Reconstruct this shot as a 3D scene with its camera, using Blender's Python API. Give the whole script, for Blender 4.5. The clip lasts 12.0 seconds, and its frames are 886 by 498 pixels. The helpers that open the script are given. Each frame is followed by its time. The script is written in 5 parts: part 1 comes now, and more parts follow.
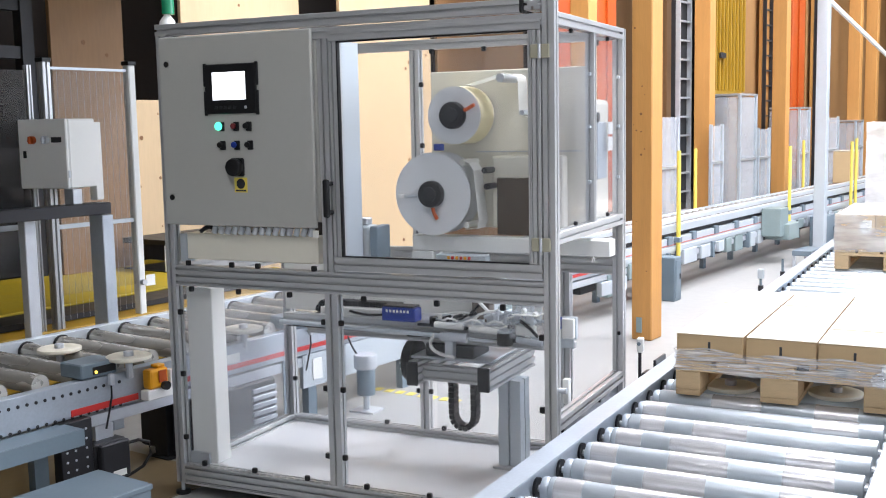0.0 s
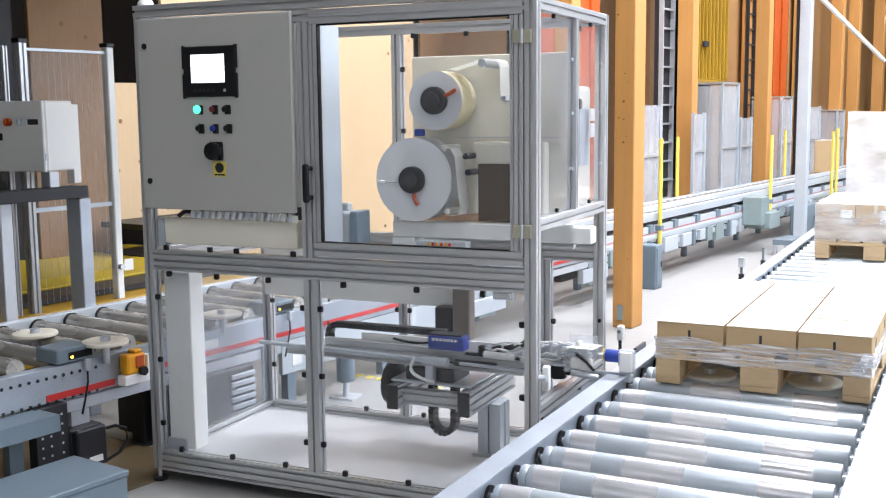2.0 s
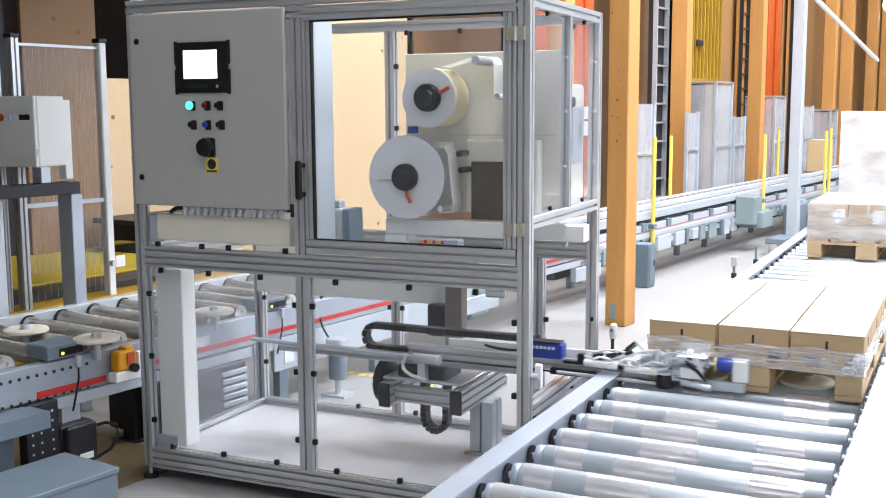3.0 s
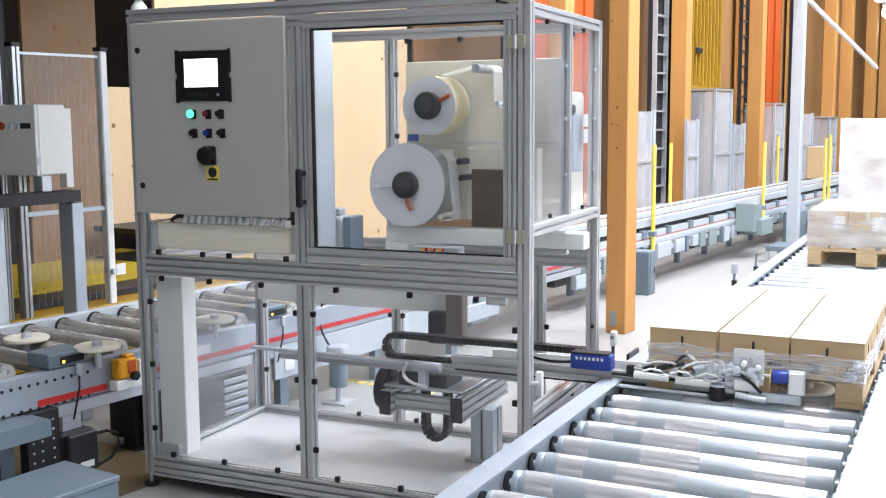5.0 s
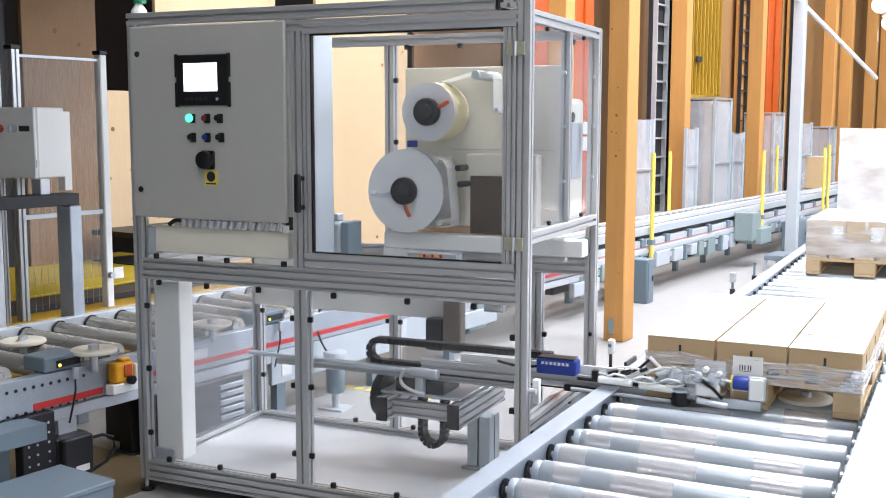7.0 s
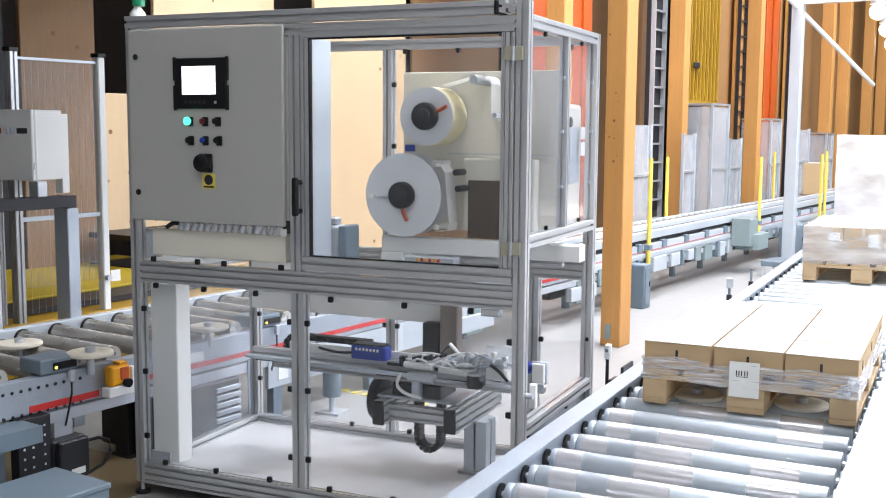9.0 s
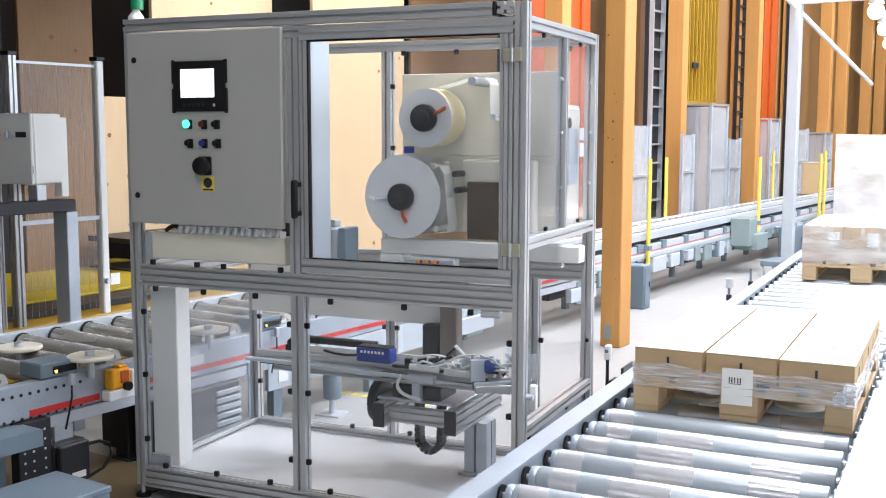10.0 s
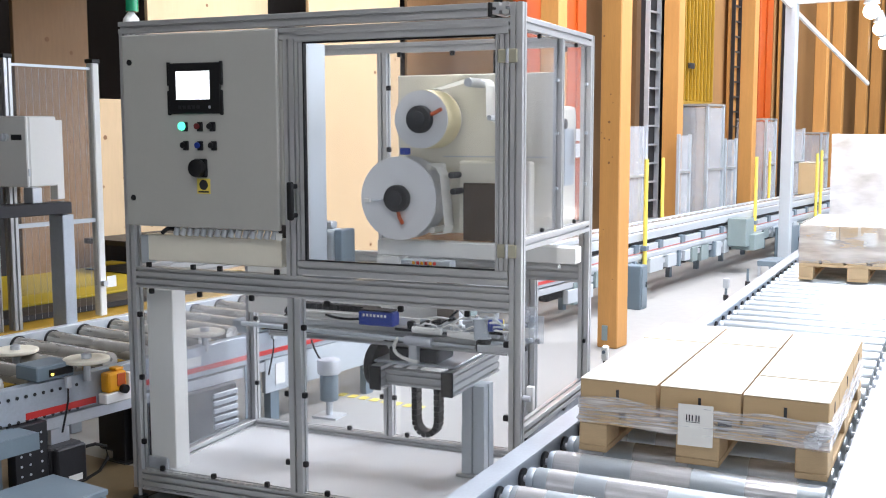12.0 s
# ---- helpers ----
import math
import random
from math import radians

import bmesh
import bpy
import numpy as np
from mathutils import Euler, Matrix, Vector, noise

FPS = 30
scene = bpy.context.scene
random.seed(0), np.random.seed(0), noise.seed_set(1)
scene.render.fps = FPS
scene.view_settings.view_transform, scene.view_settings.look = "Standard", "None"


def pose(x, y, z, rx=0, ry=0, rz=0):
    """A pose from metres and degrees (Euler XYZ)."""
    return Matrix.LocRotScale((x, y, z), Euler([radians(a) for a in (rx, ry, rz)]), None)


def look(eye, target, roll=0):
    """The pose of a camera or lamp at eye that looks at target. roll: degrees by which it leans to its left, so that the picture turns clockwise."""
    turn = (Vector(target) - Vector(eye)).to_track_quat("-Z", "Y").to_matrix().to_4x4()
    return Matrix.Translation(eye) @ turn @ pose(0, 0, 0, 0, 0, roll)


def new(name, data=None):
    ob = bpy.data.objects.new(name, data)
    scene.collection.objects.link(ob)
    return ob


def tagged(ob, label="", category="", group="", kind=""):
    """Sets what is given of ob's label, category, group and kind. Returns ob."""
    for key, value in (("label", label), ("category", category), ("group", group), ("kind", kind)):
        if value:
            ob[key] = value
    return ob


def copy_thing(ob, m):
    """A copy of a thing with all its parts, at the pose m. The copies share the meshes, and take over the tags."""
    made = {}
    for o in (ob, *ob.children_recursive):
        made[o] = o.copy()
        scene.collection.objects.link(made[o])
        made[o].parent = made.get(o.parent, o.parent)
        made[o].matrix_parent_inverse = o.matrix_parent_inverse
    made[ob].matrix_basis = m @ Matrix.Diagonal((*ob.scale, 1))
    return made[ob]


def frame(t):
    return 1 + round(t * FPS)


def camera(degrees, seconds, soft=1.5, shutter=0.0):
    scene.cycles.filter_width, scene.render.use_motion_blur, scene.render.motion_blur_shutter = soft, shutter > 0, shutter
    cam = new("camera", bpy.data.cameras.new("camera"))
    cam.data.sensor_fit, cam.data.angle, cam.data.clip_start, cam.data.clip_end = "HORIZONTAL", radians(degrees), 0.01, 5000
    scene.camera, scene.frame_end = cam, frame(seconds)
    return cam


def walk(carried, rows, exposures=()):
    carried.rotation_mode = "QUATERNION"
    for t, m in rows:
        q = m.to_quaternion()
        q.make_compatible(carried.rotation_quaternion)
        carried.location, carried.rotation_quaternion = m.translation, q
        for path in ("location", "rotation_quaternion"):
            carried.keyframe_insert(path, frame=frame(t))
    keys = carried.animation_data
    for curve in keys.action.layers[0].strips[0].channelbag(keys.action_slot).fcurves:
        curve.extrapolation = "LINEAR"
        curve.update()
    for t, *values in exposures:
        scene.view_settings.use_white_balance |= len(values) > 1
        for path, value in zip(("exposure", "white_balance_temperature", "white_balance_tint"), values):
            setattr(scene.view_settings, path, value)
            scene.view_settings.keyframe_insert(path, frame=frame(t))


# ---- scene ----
cam = camera(44.96, 12.0, soft=1.05, shutter=0.8)
PATH = [
    (0, (3.24, -3.861, 1.7), (2.388, -2.066, 1.47), -1.1),
    (0.5, (3.239, -3.859, 1.7), (2.392, -2.062, 1.466), -1.0),
    (1, (3.238, -3.849, 1.698), (2.392, -2.053, 1.457), -0.7),
    (1.5, (3.236, -3.836, 1.695), (2.397, -2.038, 1.448), -0.7),
    (2, (3.235, -3.831, 1.694), (2.414, -2.025, 1.439), -0.6),
    (2.5, (3.234, -3.828, 1.693), (2.422, -2.019, 1.435), -0.2),
    (3, (3.233, -3.821, 1.692), (2.424, -2.011, 1.433), -0.3),
    (5, (3.234, -3.827, 1.693), (2.424, -2.015, 1.448), -0.4),
    (5.5, (3.234, -3.825, 1.693), (2.423, -2.013, 1.452), -0.2),
    (6, (3.233, -3.824, 1.693), (2.424, -2.01, 1.456), 0.0),
    (6.5, (3.233, -3.823, 1.692), (2.425, -2.008, 1.459), 0.1),
    (7, (3.233, -3.82, 1.692), (2.425, -2.006, 1.459), 0.1),
    (9, (3.233, -3.822, 1.692), (2.429, -2.004, 1.467), 0.4),
    (9.5, (3.233, -3.822, 1.692), (2.428, -2.005, 1.468), 0.4),
    (10, (3.233, -3.822, 1.692), (2.43, -2.004, 1.47), 0.1),
    (10.5, (3.233, -3.82, 1.692), (2.43, -2.002, 1.47), -0.1),
    (11, (3.233, -3.818, 1.692), (2.432, -1.999, 1.469), -0.2),
    (11.5, (3.234, -3.817, 1.692), (2.434, -1.998, 1.47), -0.2),
    (12, (3.234, -3.817, 1.693), (2.436, -1.997, 1.473), -0.1),
]
walk(cam, [(t, look(eye, target, roll)) for t, eye, target, roll in PATH])

# ---- world and light ----
world = bpy.data.worlds.new("world")
scene.world = world
world.use_nodes = True
wn = world.node_tree
sky = wn.nodes.new("ShaderNodeTexSky")
sky.sky_type, sky.sun_disc, sky.sun_elevation, sky.sun_rotation = "NISHITA", False, radians(40), radians(120)
wn.nodes["Background"].inputs["Strength"].default_value = 0.1
wn.links.new(sky.outputs["Color"], wn.nodes["Background"].inputs["Color"])
scene.view_settings.exposure = 0.0

HALL = pose(0, 0, 0, 0, 0, -9.7)          # the hall's own axes: x across, y along the building
CONV = pose(2.062, -0.9, 0, 0, 0, -2.3)    # the roller track's own axes: y along the track
I4 = Matrix.Identity(4)


def area_lamp(name, m, sx, sy, watts, colour):
    data = bpy.data.lights.new(name, "AREA")
    data.shape, data.size, data.size_y, data.energy, data.color = "RECTANGLE", sx, sy, watts, colour
    ob = new(name, data)
    ob.matrix_basis = m
    return tagged(ob, kind="structure")


DAY = (0.88, 0.90, 1.0)
# the lamp at (0.3, 5.8) is added to brighten plywood and machine interior
LAMPS = [(3.4, 1.6, 500), (3.6, 6.5, 680), (3.6, 12.0, 580), (3.6, 17.5, 560), (3.6, -4.5, 125), (0.3, 5.8, 520), (0.4, 16.0, 170)]
for v, u, w in LAMPS:
    area_lamp("hall_lamp_light", HALL @ pose(v, u, 7.3), 1.2, 2.4, w, DAY)
# daylight of the glazed strip high on the open side of the hall
for u, w in ((-3.0, 35), (4.0, 520), (11.0, 400)):
    area_lamp("window_light", HALL @ pose(9.3, u, 4.6, 0, 68, 0), 2.6, 6.0, w, (0.80, 0.87, 1.0))


# ---- materials ----
def mat(name, colour, rough=0.5, metal=0.0, vary=0.12, scale=6.0, bump=0.0, bump_scale=120.0, stretch=(1, 1, 1), second=None, alpha=None, random_tint=0.0, spec=0.5):
    m = bpy.data.materials.new(name)
    m.use_nodes = True
    nt = m.node_tree
    b = nt.nodes["Principled BSDF"]
    b.inputs["Roughness"].default_value, b.inputs["Metallic"].default_value = rough, metal
    b.inputs["Specular IOR Level"].default_value = spec
    tc = nt.nodes.new("ShaderNodeTexCoord")
    mp = nt.nodes.new("ShaderNodeMapping")
    mp.inputs["Scale"].default_value = stretch
    nt.links.new(tc.outputs["Object"], mp.inputs["Vector"])
    big, fine = nt.nodes.new("ShaderNodeTexNoise"), nt.nodes.new("ShaderNodeTexNoise")
    big.inputs["Scale"].default_value, big.inputs["Detail"].default_value = scale, 5
    fine.inputs["Scale"].default_value, fine.inputs["Detail"].default_value = scale * 9, 3
    ramp = nt.nodes.new("ShaderNodeMix")
    ramp.data_type = "RGBA"
    dark = second if second else tuple(c * (1 - vary) for c in colour)
    light = tuple(min(1, c * (1 + vary * 0.5)) for c in colour)
    ramp.inputs[6].default_value, ramp.inputs[7].default_value = (*dark, 1), (*light, 1)
    add = nt.nodes.new("ShaderNodeMath")
    add.operation = "MULTIPLY_ADD"
    add.inputs[1].default_value = 0.45
    nt.links.new(mp.outputs["Vector"], big.inputs["Vector"])
    nt.links.new(mp.outputs["Vector"], fine.inputs["Vector"])
    nt.links.new(fine.outputs["Fac"], add.inputs[0])
    half = nt.nodes.new("ShaderNodeMath")
    half.operation = "MULTIPLY"
    half.inputs[1].default_value = 0.6
    nt.links.new(big.outputs["Fac"], half.inputs[0])
    nt.links.new(half.outputs[0], add.inputs[2])
    nt.links.new(add.outputs[0], ramp.inputs[0])
    colour_out = ramp.outputs[2]
    if random_tint:
        info, hsv = nt.nodes.new("ShaderNodeObjectInfo"), nt.nodes.new("ShaderNodeHueSaturation")
        mr = nt.nodes.new("ShaderNodeMapRange")
        mr.inputs[3].default_value, mr.inputs[4].default_value = 1 - random_tint, 1 + random_tint
        nt.links.new(info.outputs["Random"], mr.inputs[0])
        nt.links.new(mr.outputs[0], hsv.inputs["Value"])
        nt.links.new(colour_out, hsv.inputs["Color"])
        colour_out = hsv.outputs["Color"]
    nt.links.new(colour_out, b.inputs["Base Color"])
    rr = nt.nodes.new("ShaderNodeMapRange")
    rr.inputs[3].default_value, rr.inputs[4].default_value = max(0.02, rough - 0.08), min(1, rough + 0.1)
    nt.links.new(big.outputs["Fac"], rr.inputs[0])
    nt.links.new(rr.outputs[0], b.inputs["Roughness"])
    if bump:
        bp, bn = nt.nodes.new("ShaderNodeBump"), nt.nodes.new("ShaderNodeTexNoise")
        bn.inputs["Scale"].default_value = bump_scale
        bp.inputs["Strength"].default_value, bp.inputs["Distance"].default_value = bump, 0.004
        nt.links.new(mp.outputs["Vector"], bn.inputs["Vector"])
        nt.links.new(bn.outputs["Fac"], bp.inputs["Height"])
        nt.links.new(bp.outputs["Normal"], b.inputs["Normal"])
    if alpha is not None:
        b.inputs["Alpha"].default_value = alpha
    return m


def glow(name, colour, strength):
    m = bpy.data.materials.new(name)
    m.use_nodes = True
    b = m.node_tree.nodes["Principled BSDF"]
    b.inputs["Base Color"].default_value = (*colour, 1)
    b.inputs["Emission Color"].default_value = (*colour, 1)
    b.inputs["Emission Strength"].default_value = strength
    b.inputs["Roughness"].default_value = 0.3
    return m


def clear(name, tint=(1, 1, 1), haze=0.04, gloss=0.05, swing=0.7, stretch=(1, 1, 1), scale=3.0):
    """Thin clear plastic sheet: mostly straight through, a faint milky scatter, a Fresnel gloss."""
    m = bpy.data.materials.new(name)
    m.use_nodes = True
    nt = m.node_tree
    out = nt.nodes["Material Output"]
    nt.nodes.remove(nt.nodes["Principled BSDF"])
    tr, df, gl = nt.nodes.new("ShaderNodeBsdfTransparent"), nt.nodes.new("ShaderNodeBsdfDiffuse"), nt.nodes.new("ShaderNodeBsdfGlossy")
    tr.inputs["Color"].default_value = (*tint, 1)
    df.inputs["Color"].default_value = (0.85, 0.87, 0.9, 1)
    gl.inputs["Roughness"].default_value = gloss
    m1, m2, fr = nt.nodes.new("ShaderNodeMixShader"), nt.nodes.new("ShaderNodeMixShader"), nt.nodes.new("ShaderNodeLayerWeight")
    noise_t, mr = nt.nodes.new("ShaderNodeTexNoise"), nt.nodes.new("ShaderNodeMapRange")
    tc, mp = nt.nodes.new("ShaderNodeTexCoord"), nt.nodes.new("ShaderNodeMapping")
    mp.inputs["Scale"].default_value = stretch
    nt.links.new(tc.outputs["Object"], mp.inputs["Vector"])
    nt.links.new(mp.outputs["Vector"], noise_t.inputs["Vector"])
    noise_t.inputs["Scale"].default_value = scale
    noise_t.inputs["Detail"].default_value = 4
    mr.inputs[1].default_value, mr.inputs[2].default_value = 0.3, 0.7
    mr.inputs[3].default_value, mr.inputs[4].default_value = haze * (1 - swing), haze * (1 + swing)
    nt.links.new(noise_t.outputs["Fac"], mr.inputs[0])
    nt.links.new(mr.outputs[0], m1.inputs[0])
    fr.inputs["Blend"].default_value = 0.5
    pw, sc = nt.nodes.new("ShaderNodeMath"), nt.nodes.new("ShaderNodeMath")
    pw.operation, sc.operation = "POWER", "MULTIPLY_ADD"
    pw.inputs[1].default_value = 5.0
    sc.inputs[1].default_value, sc.inputs[2].default_value = 0.6, 0.025
    nt.links.new(fr.outputs["Facing"], pw.inputs[0])
    nt.links.new(pw.outputs[0], sc.inputs[0])
    nt.links.new(tr.outputs[0], m1.inputs[1])
    nt.links.new(df.outputs[0], m1.inputs[2])
    nt.links.new(sc.outputs[0], m2.inputs[0])
    nt.links.new(m1.outputs[0], m2.inputs[1])
    nt.links.new(gl.outputs[0], m2.inputs[2])
    nt.links.new(m2.outputs[0], out.inputs["Surface"])
    return m


ALU = mat("anodised_aluminium", (0.56, 0.565, 0.57), 0.36, 0.6, 0.10, 4, 0.05, 300, (1, 1, 1))
STEEL = mat("galvanised_steel", (0.60, 0.63, 0.67), 0.38, 0.5, 0.22, 14, 0.05, 60)
ROLLER = mat("zinc_plated_roller", (0.48, 0.53, 0.57), 0.36, 0.42, 0.24, 9, 0.03, 90, (0.4, 3, 3))
ROLLER_BAND = mat("polished_roller_band", (0.78, 0.78, 0.80), 0.2, 0.6, 0.5, 30, 0.12, 200, (0.05, 7, 7))
PAINT_GREY = mat("blue_grey_paint", (0.165, 0.215, 0.255), 0.45, 0.1, 0.15, 8, 0.03, 80)
PAINT_GREEN = mat("grey_green_paint", (0.23, 0.29, 0.29), 0.45, 0.1, 0.15, 8, 0.03, 80)
RED_FADED = mat("faded_red_paint", (0.50, 0.19, 0.18), 0.5, 0.0, 0.5, 3)
PLATE_GREY = mat("light_grey_sheet", (0.55, 0.60, 0.64), 0.4, 0.35, 0.15, 8, 0.03, 80)
CABINET = mat("cabinet_grey_paint", (0.445, 0.445, 0.415), 0.32, 0.0, 0.06, 5, 0.06, 400)
BLACK = mat("black_plastic", (0.010, 0.010, 0.011), 0.36, 0.0, 0.25, 20, spec=0.35)
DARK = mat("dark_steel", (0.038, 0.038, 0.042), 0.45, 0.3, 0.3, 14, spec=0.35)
WHITE = mat("white_paint", (0.80, 0.80, 0.77), 0.45, 0.0, 0.06, 6, 0.03, 150)
FLOOR_WHITE = mat("white_floor_board", (0.58, 0.585, 0.59), 0.42, 0.0, 0.08, 5, 0.02, 150)
HINGE = mat("olive_hinge", (0.42, 0.40, 0.30), 0.4, 0.2)
LINE_ROLLER = mat("line_roller_zinc", (0.54, 0.52, 0.475), 0.26, 0.55, 0.3, 7, 0.03, 90, (0.5, 3, 3))
KNOT = mat("timber_knot", (0.20, 0.09, 0.03), 0.6, 0.0, 0.4, 60)
CREAM = mat("printer_cream", (0.80, 0.765, 0.65), 0.4, 0.0, 0.06, 5)
PAPER = mat("label_paper", (0.82, 0.81, 0.76), 0.7, 0.0, 0.04, 30)
PAPER_YELLOW = mat("label_roll_edge", (0.74, 0.66, 0.42), 0.7, 0.0, 0.12, 60, 0.1, 300, (1, 8, 1))
DISC = mat("reel_disc_plastic", (0.70, 0.71, 0.72), 0.35, 0.0, 0.04, 8)
IVORY = mat("ivory_wheel", (0.78, 0.74, 0.62), 0.5, 0.0, 0.1, 14)
BLUE = mat("blue_plastic", (0.015, 0.045, 0.30), 0.35, 0.0, 0.15, 12)
RED = mat("red_paint", (0.55, 0.03, 0.025), 0.45, 0.0, 0.15, 12)
ORANGE = mat("orange_paint", (0.46, 0.075, 0.006), 0.45, 0.0, 0.15, 6)
ORANGE_Y = mat("sensor_yellow", (0.85, 0.38, 0.01), 0.4, 0.0, 0.1, 12)
YELLOW = mat("yellow_paint", (0.80, 0.64, 0.11), 0.45, 0.0, 0.12, 6)
YELLOW_MAT = mat("worn_yellow_mat", (0.50, 0.36, 0.012), 0.6, 0.0, 0.35, 5, 0.05, 60)
YELLOW_DK = mat("yellow_mesh_guard", (0.36, 0.21, 0.01), 0.5, 0.0, 0.3, 4, 0.05, 60, (6, 6, 0.4))
BROWN_GLASS = mat("smoked_window", (0.075, 0.052, 0.034), 0.15, 0.0, 0.1, 6)
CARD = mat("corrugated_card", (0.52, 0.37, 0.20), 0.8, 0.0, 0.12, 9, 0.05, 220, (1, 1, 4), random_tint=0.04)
# card paled so carton tops look strongly lit; also used for tape
CARD_TOP = mat("lit_lid_and_tape_card", (0.64, 0.58, 0.48), 0.75, 0.0, 0.06, 6, random_tint=0.03)
PALLET_WOOD = mat("pallet_wood", (0.58, 0.42, 0.24), 0.75, 0.0, 0.35, 7, 0.2, 90, (1, 8, 8), random_tint=0.08)
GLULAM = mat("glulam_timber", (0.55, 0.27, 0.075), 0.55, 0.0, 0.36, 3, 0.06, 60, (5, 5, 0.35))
# glulam darkened for the rack's shade; small plywood knots use it too
GLULAM_DK = mat("shaded_dark_timber", (0.29, 0.165, 0.075), 0.6, 0.0, 0.35, 3, 0.06, 60, (5, 5, 0.35))
WARM_DK = mat("warm_brown_timber", (0.36, 0.19, 0.07), 0.6, 0.0, 0.35, 3, 0.06, 60, (5, 5, 0.35))
# darker copy of PLY: the left bay's shade is put into its colour
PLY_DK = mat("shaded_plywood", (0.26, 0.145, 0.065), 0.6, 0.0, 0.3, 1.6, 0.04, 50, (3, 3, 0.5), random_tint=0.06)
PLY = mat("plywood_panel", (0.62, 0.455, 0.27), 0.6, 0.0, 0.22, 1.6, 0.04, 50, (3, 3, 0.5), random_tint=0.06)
FLOOR_REFLECTION = mat("brown_floor_reflection", (0.16, 0.115, 0.06), 0.38, 0.0, 0.35, 2.2, 0.05, 40)
RAIL_ZINC = mat("weathered_zinc_rail", (0.45, 0.50, 0.56), 0.4, 0.5, 0.3, 9, 0.05, 60)
CONCRETE = mat("pale_concrete", (0.345, 0.342, 0.33), 0.5, 0.0, 0.22, 1.3, 0.08, 40)
WALL = mat("hall_wall", (0.40, 0.27, 0.14), 0.8, 0.0, 0.25, 1.5)
ROOF = mat("roof_sheets", (0.52, 0.53, 0.54), 0.8, 0.0, 0.25, 1.5, stretch=(4, 0.4, 1))
WALL_PALE = mat("pale_painted_wall", (0.46, 0.455, 0.44), 0.7, 0.0, 0.1, 1.5)
RACK_SHADE = mat("painted_rack_shade", (0.035, 0.028, 0.024), 0.9, 0.0, 0.3, 2)
CLEAR = clear("clear_polycarbonate", (0.97, 0.975, 0.98), 0.014)
CLEAR_SIDE = clear("side_polycarbonate", (0.95, 0.955, 0.97), 0.065, 0.05, 0.6, (1, 1, 0.5))
CLEAR_LOW = clear("hazy_tinted_polycarbonate", (0.66, 0.70, 0.77), 0.36, 0.1, 0.6, (1, 1, 2))
# haze raised to whiten the booth sheets in place of their bright reflections
CLEAR_HALL = clear("hall_guard_sheet", (0.93, 0.95, 0.97), 0.25, 0.1, 0.06, (1, 1, 0.3), 1.2)
SMOKED = clear("smoked_fence_sheet", (0.55, 0.52, 0.50), 0.03, 0.1)
GUARD = clear("fence_sheet", (0.93, 0.93, 0.93), 0.03, 0.1)
FILM_LOAD = clear("load_film", (0.98, 0.98, 0.98), 0.34, 0.1, 0.8, (1.0, 1.0, 6), 2.0)
FILM_WHITE = clear("white_load_film", (0.99, 0.99, 0.99), 0.72, 0.12, 0.38, (1.2, 1.2, 3), 2.2)
FILM = clear("stretch_film", (0.98, 0.98, 0.98), 0.33, 0.13, 1.0, (0.8, 0.8, 16), 7.0)
SCREEN = glow("screen_glow", (0.93, 0.96, 1.0), 1.7)
GREEN_GLOW = glow("green_lamp_glow", (0.10, 0.85, 0.55), 1.6)
LAMP_GLOW = glow("hall_lamp_glow", (1.0, 0.96, 0.9), 9.0)
AMBER_GLOW = glow("sensor_led", (1.0, 0.7, 0.1), 3.0)


# ---- helpers ----
def place_of(ob):
    m = ob.matrix_basis.copy()
    while ob.parent:
        ob = ob.parent
        m = ob.matrix_basis @ m
    return m


def thing(name, m, label, category, group="", kind=""):
    ob = new(name)
    ob.matrix_basis = m if isinstance(m, Matrix) else Matrix.Translation(m)
    ob.empty_display_size = 0.05
    return tagged(ob, label, category, group, kind)


def mesh_of(name, bm, material):
    me = bpy.data.meshes.new(name)
    bmesh.ops.recalc_face_normals(bm, faces=bm.faces)
    bm.to_mesh(me)
    bm.free()
    me.materials.append(material)
    return me


def smooth(me, angle=35):
    me.shade_smooth()
    me.set_sharp_from_angle(angle=radians(angle))


def part(name, bm, material, parent=None, label="", space=I4, round_=False):
    """One mesh under a thing; bm is in the axes of space, parent at its own place."""
    if parent:
        bm.transform(place_of(parent).inverted() @ space)
    else:
        bm.transform(space)
    me = mesh_of(name, bm, material)
    if round_:
        smooth(me)
    ob = new(name, me)
    ob.parent = parent
    return tagged(ob, label)


def box(x0, x1, y0, y1, z0, z1, bevel=0.0, bm=None, seg=1):
    bm = bm or bmesh.new()
    vs = [bm.verts.new((x, y, z)) for z in (z0, z1) for y in (y0, y1) for x in (x0, x1)]
    fs = [bm.faces.new([vs[i] for i in f]) for f in ((0, 2, 3, 1), (4, 5, 7, 6), (0, 1, 5, 4), (2, 6, 7, 3), (0, 4, 6, 2), (1, 3, 7, 5))]
    if bevel:
        es = list({e for f in fs for e in f.edges})
        bmesh.ops.bevel(bm, geom=es, offset=bevel, segments=seg, affect="EDGES", profile=0.5)
    return bm


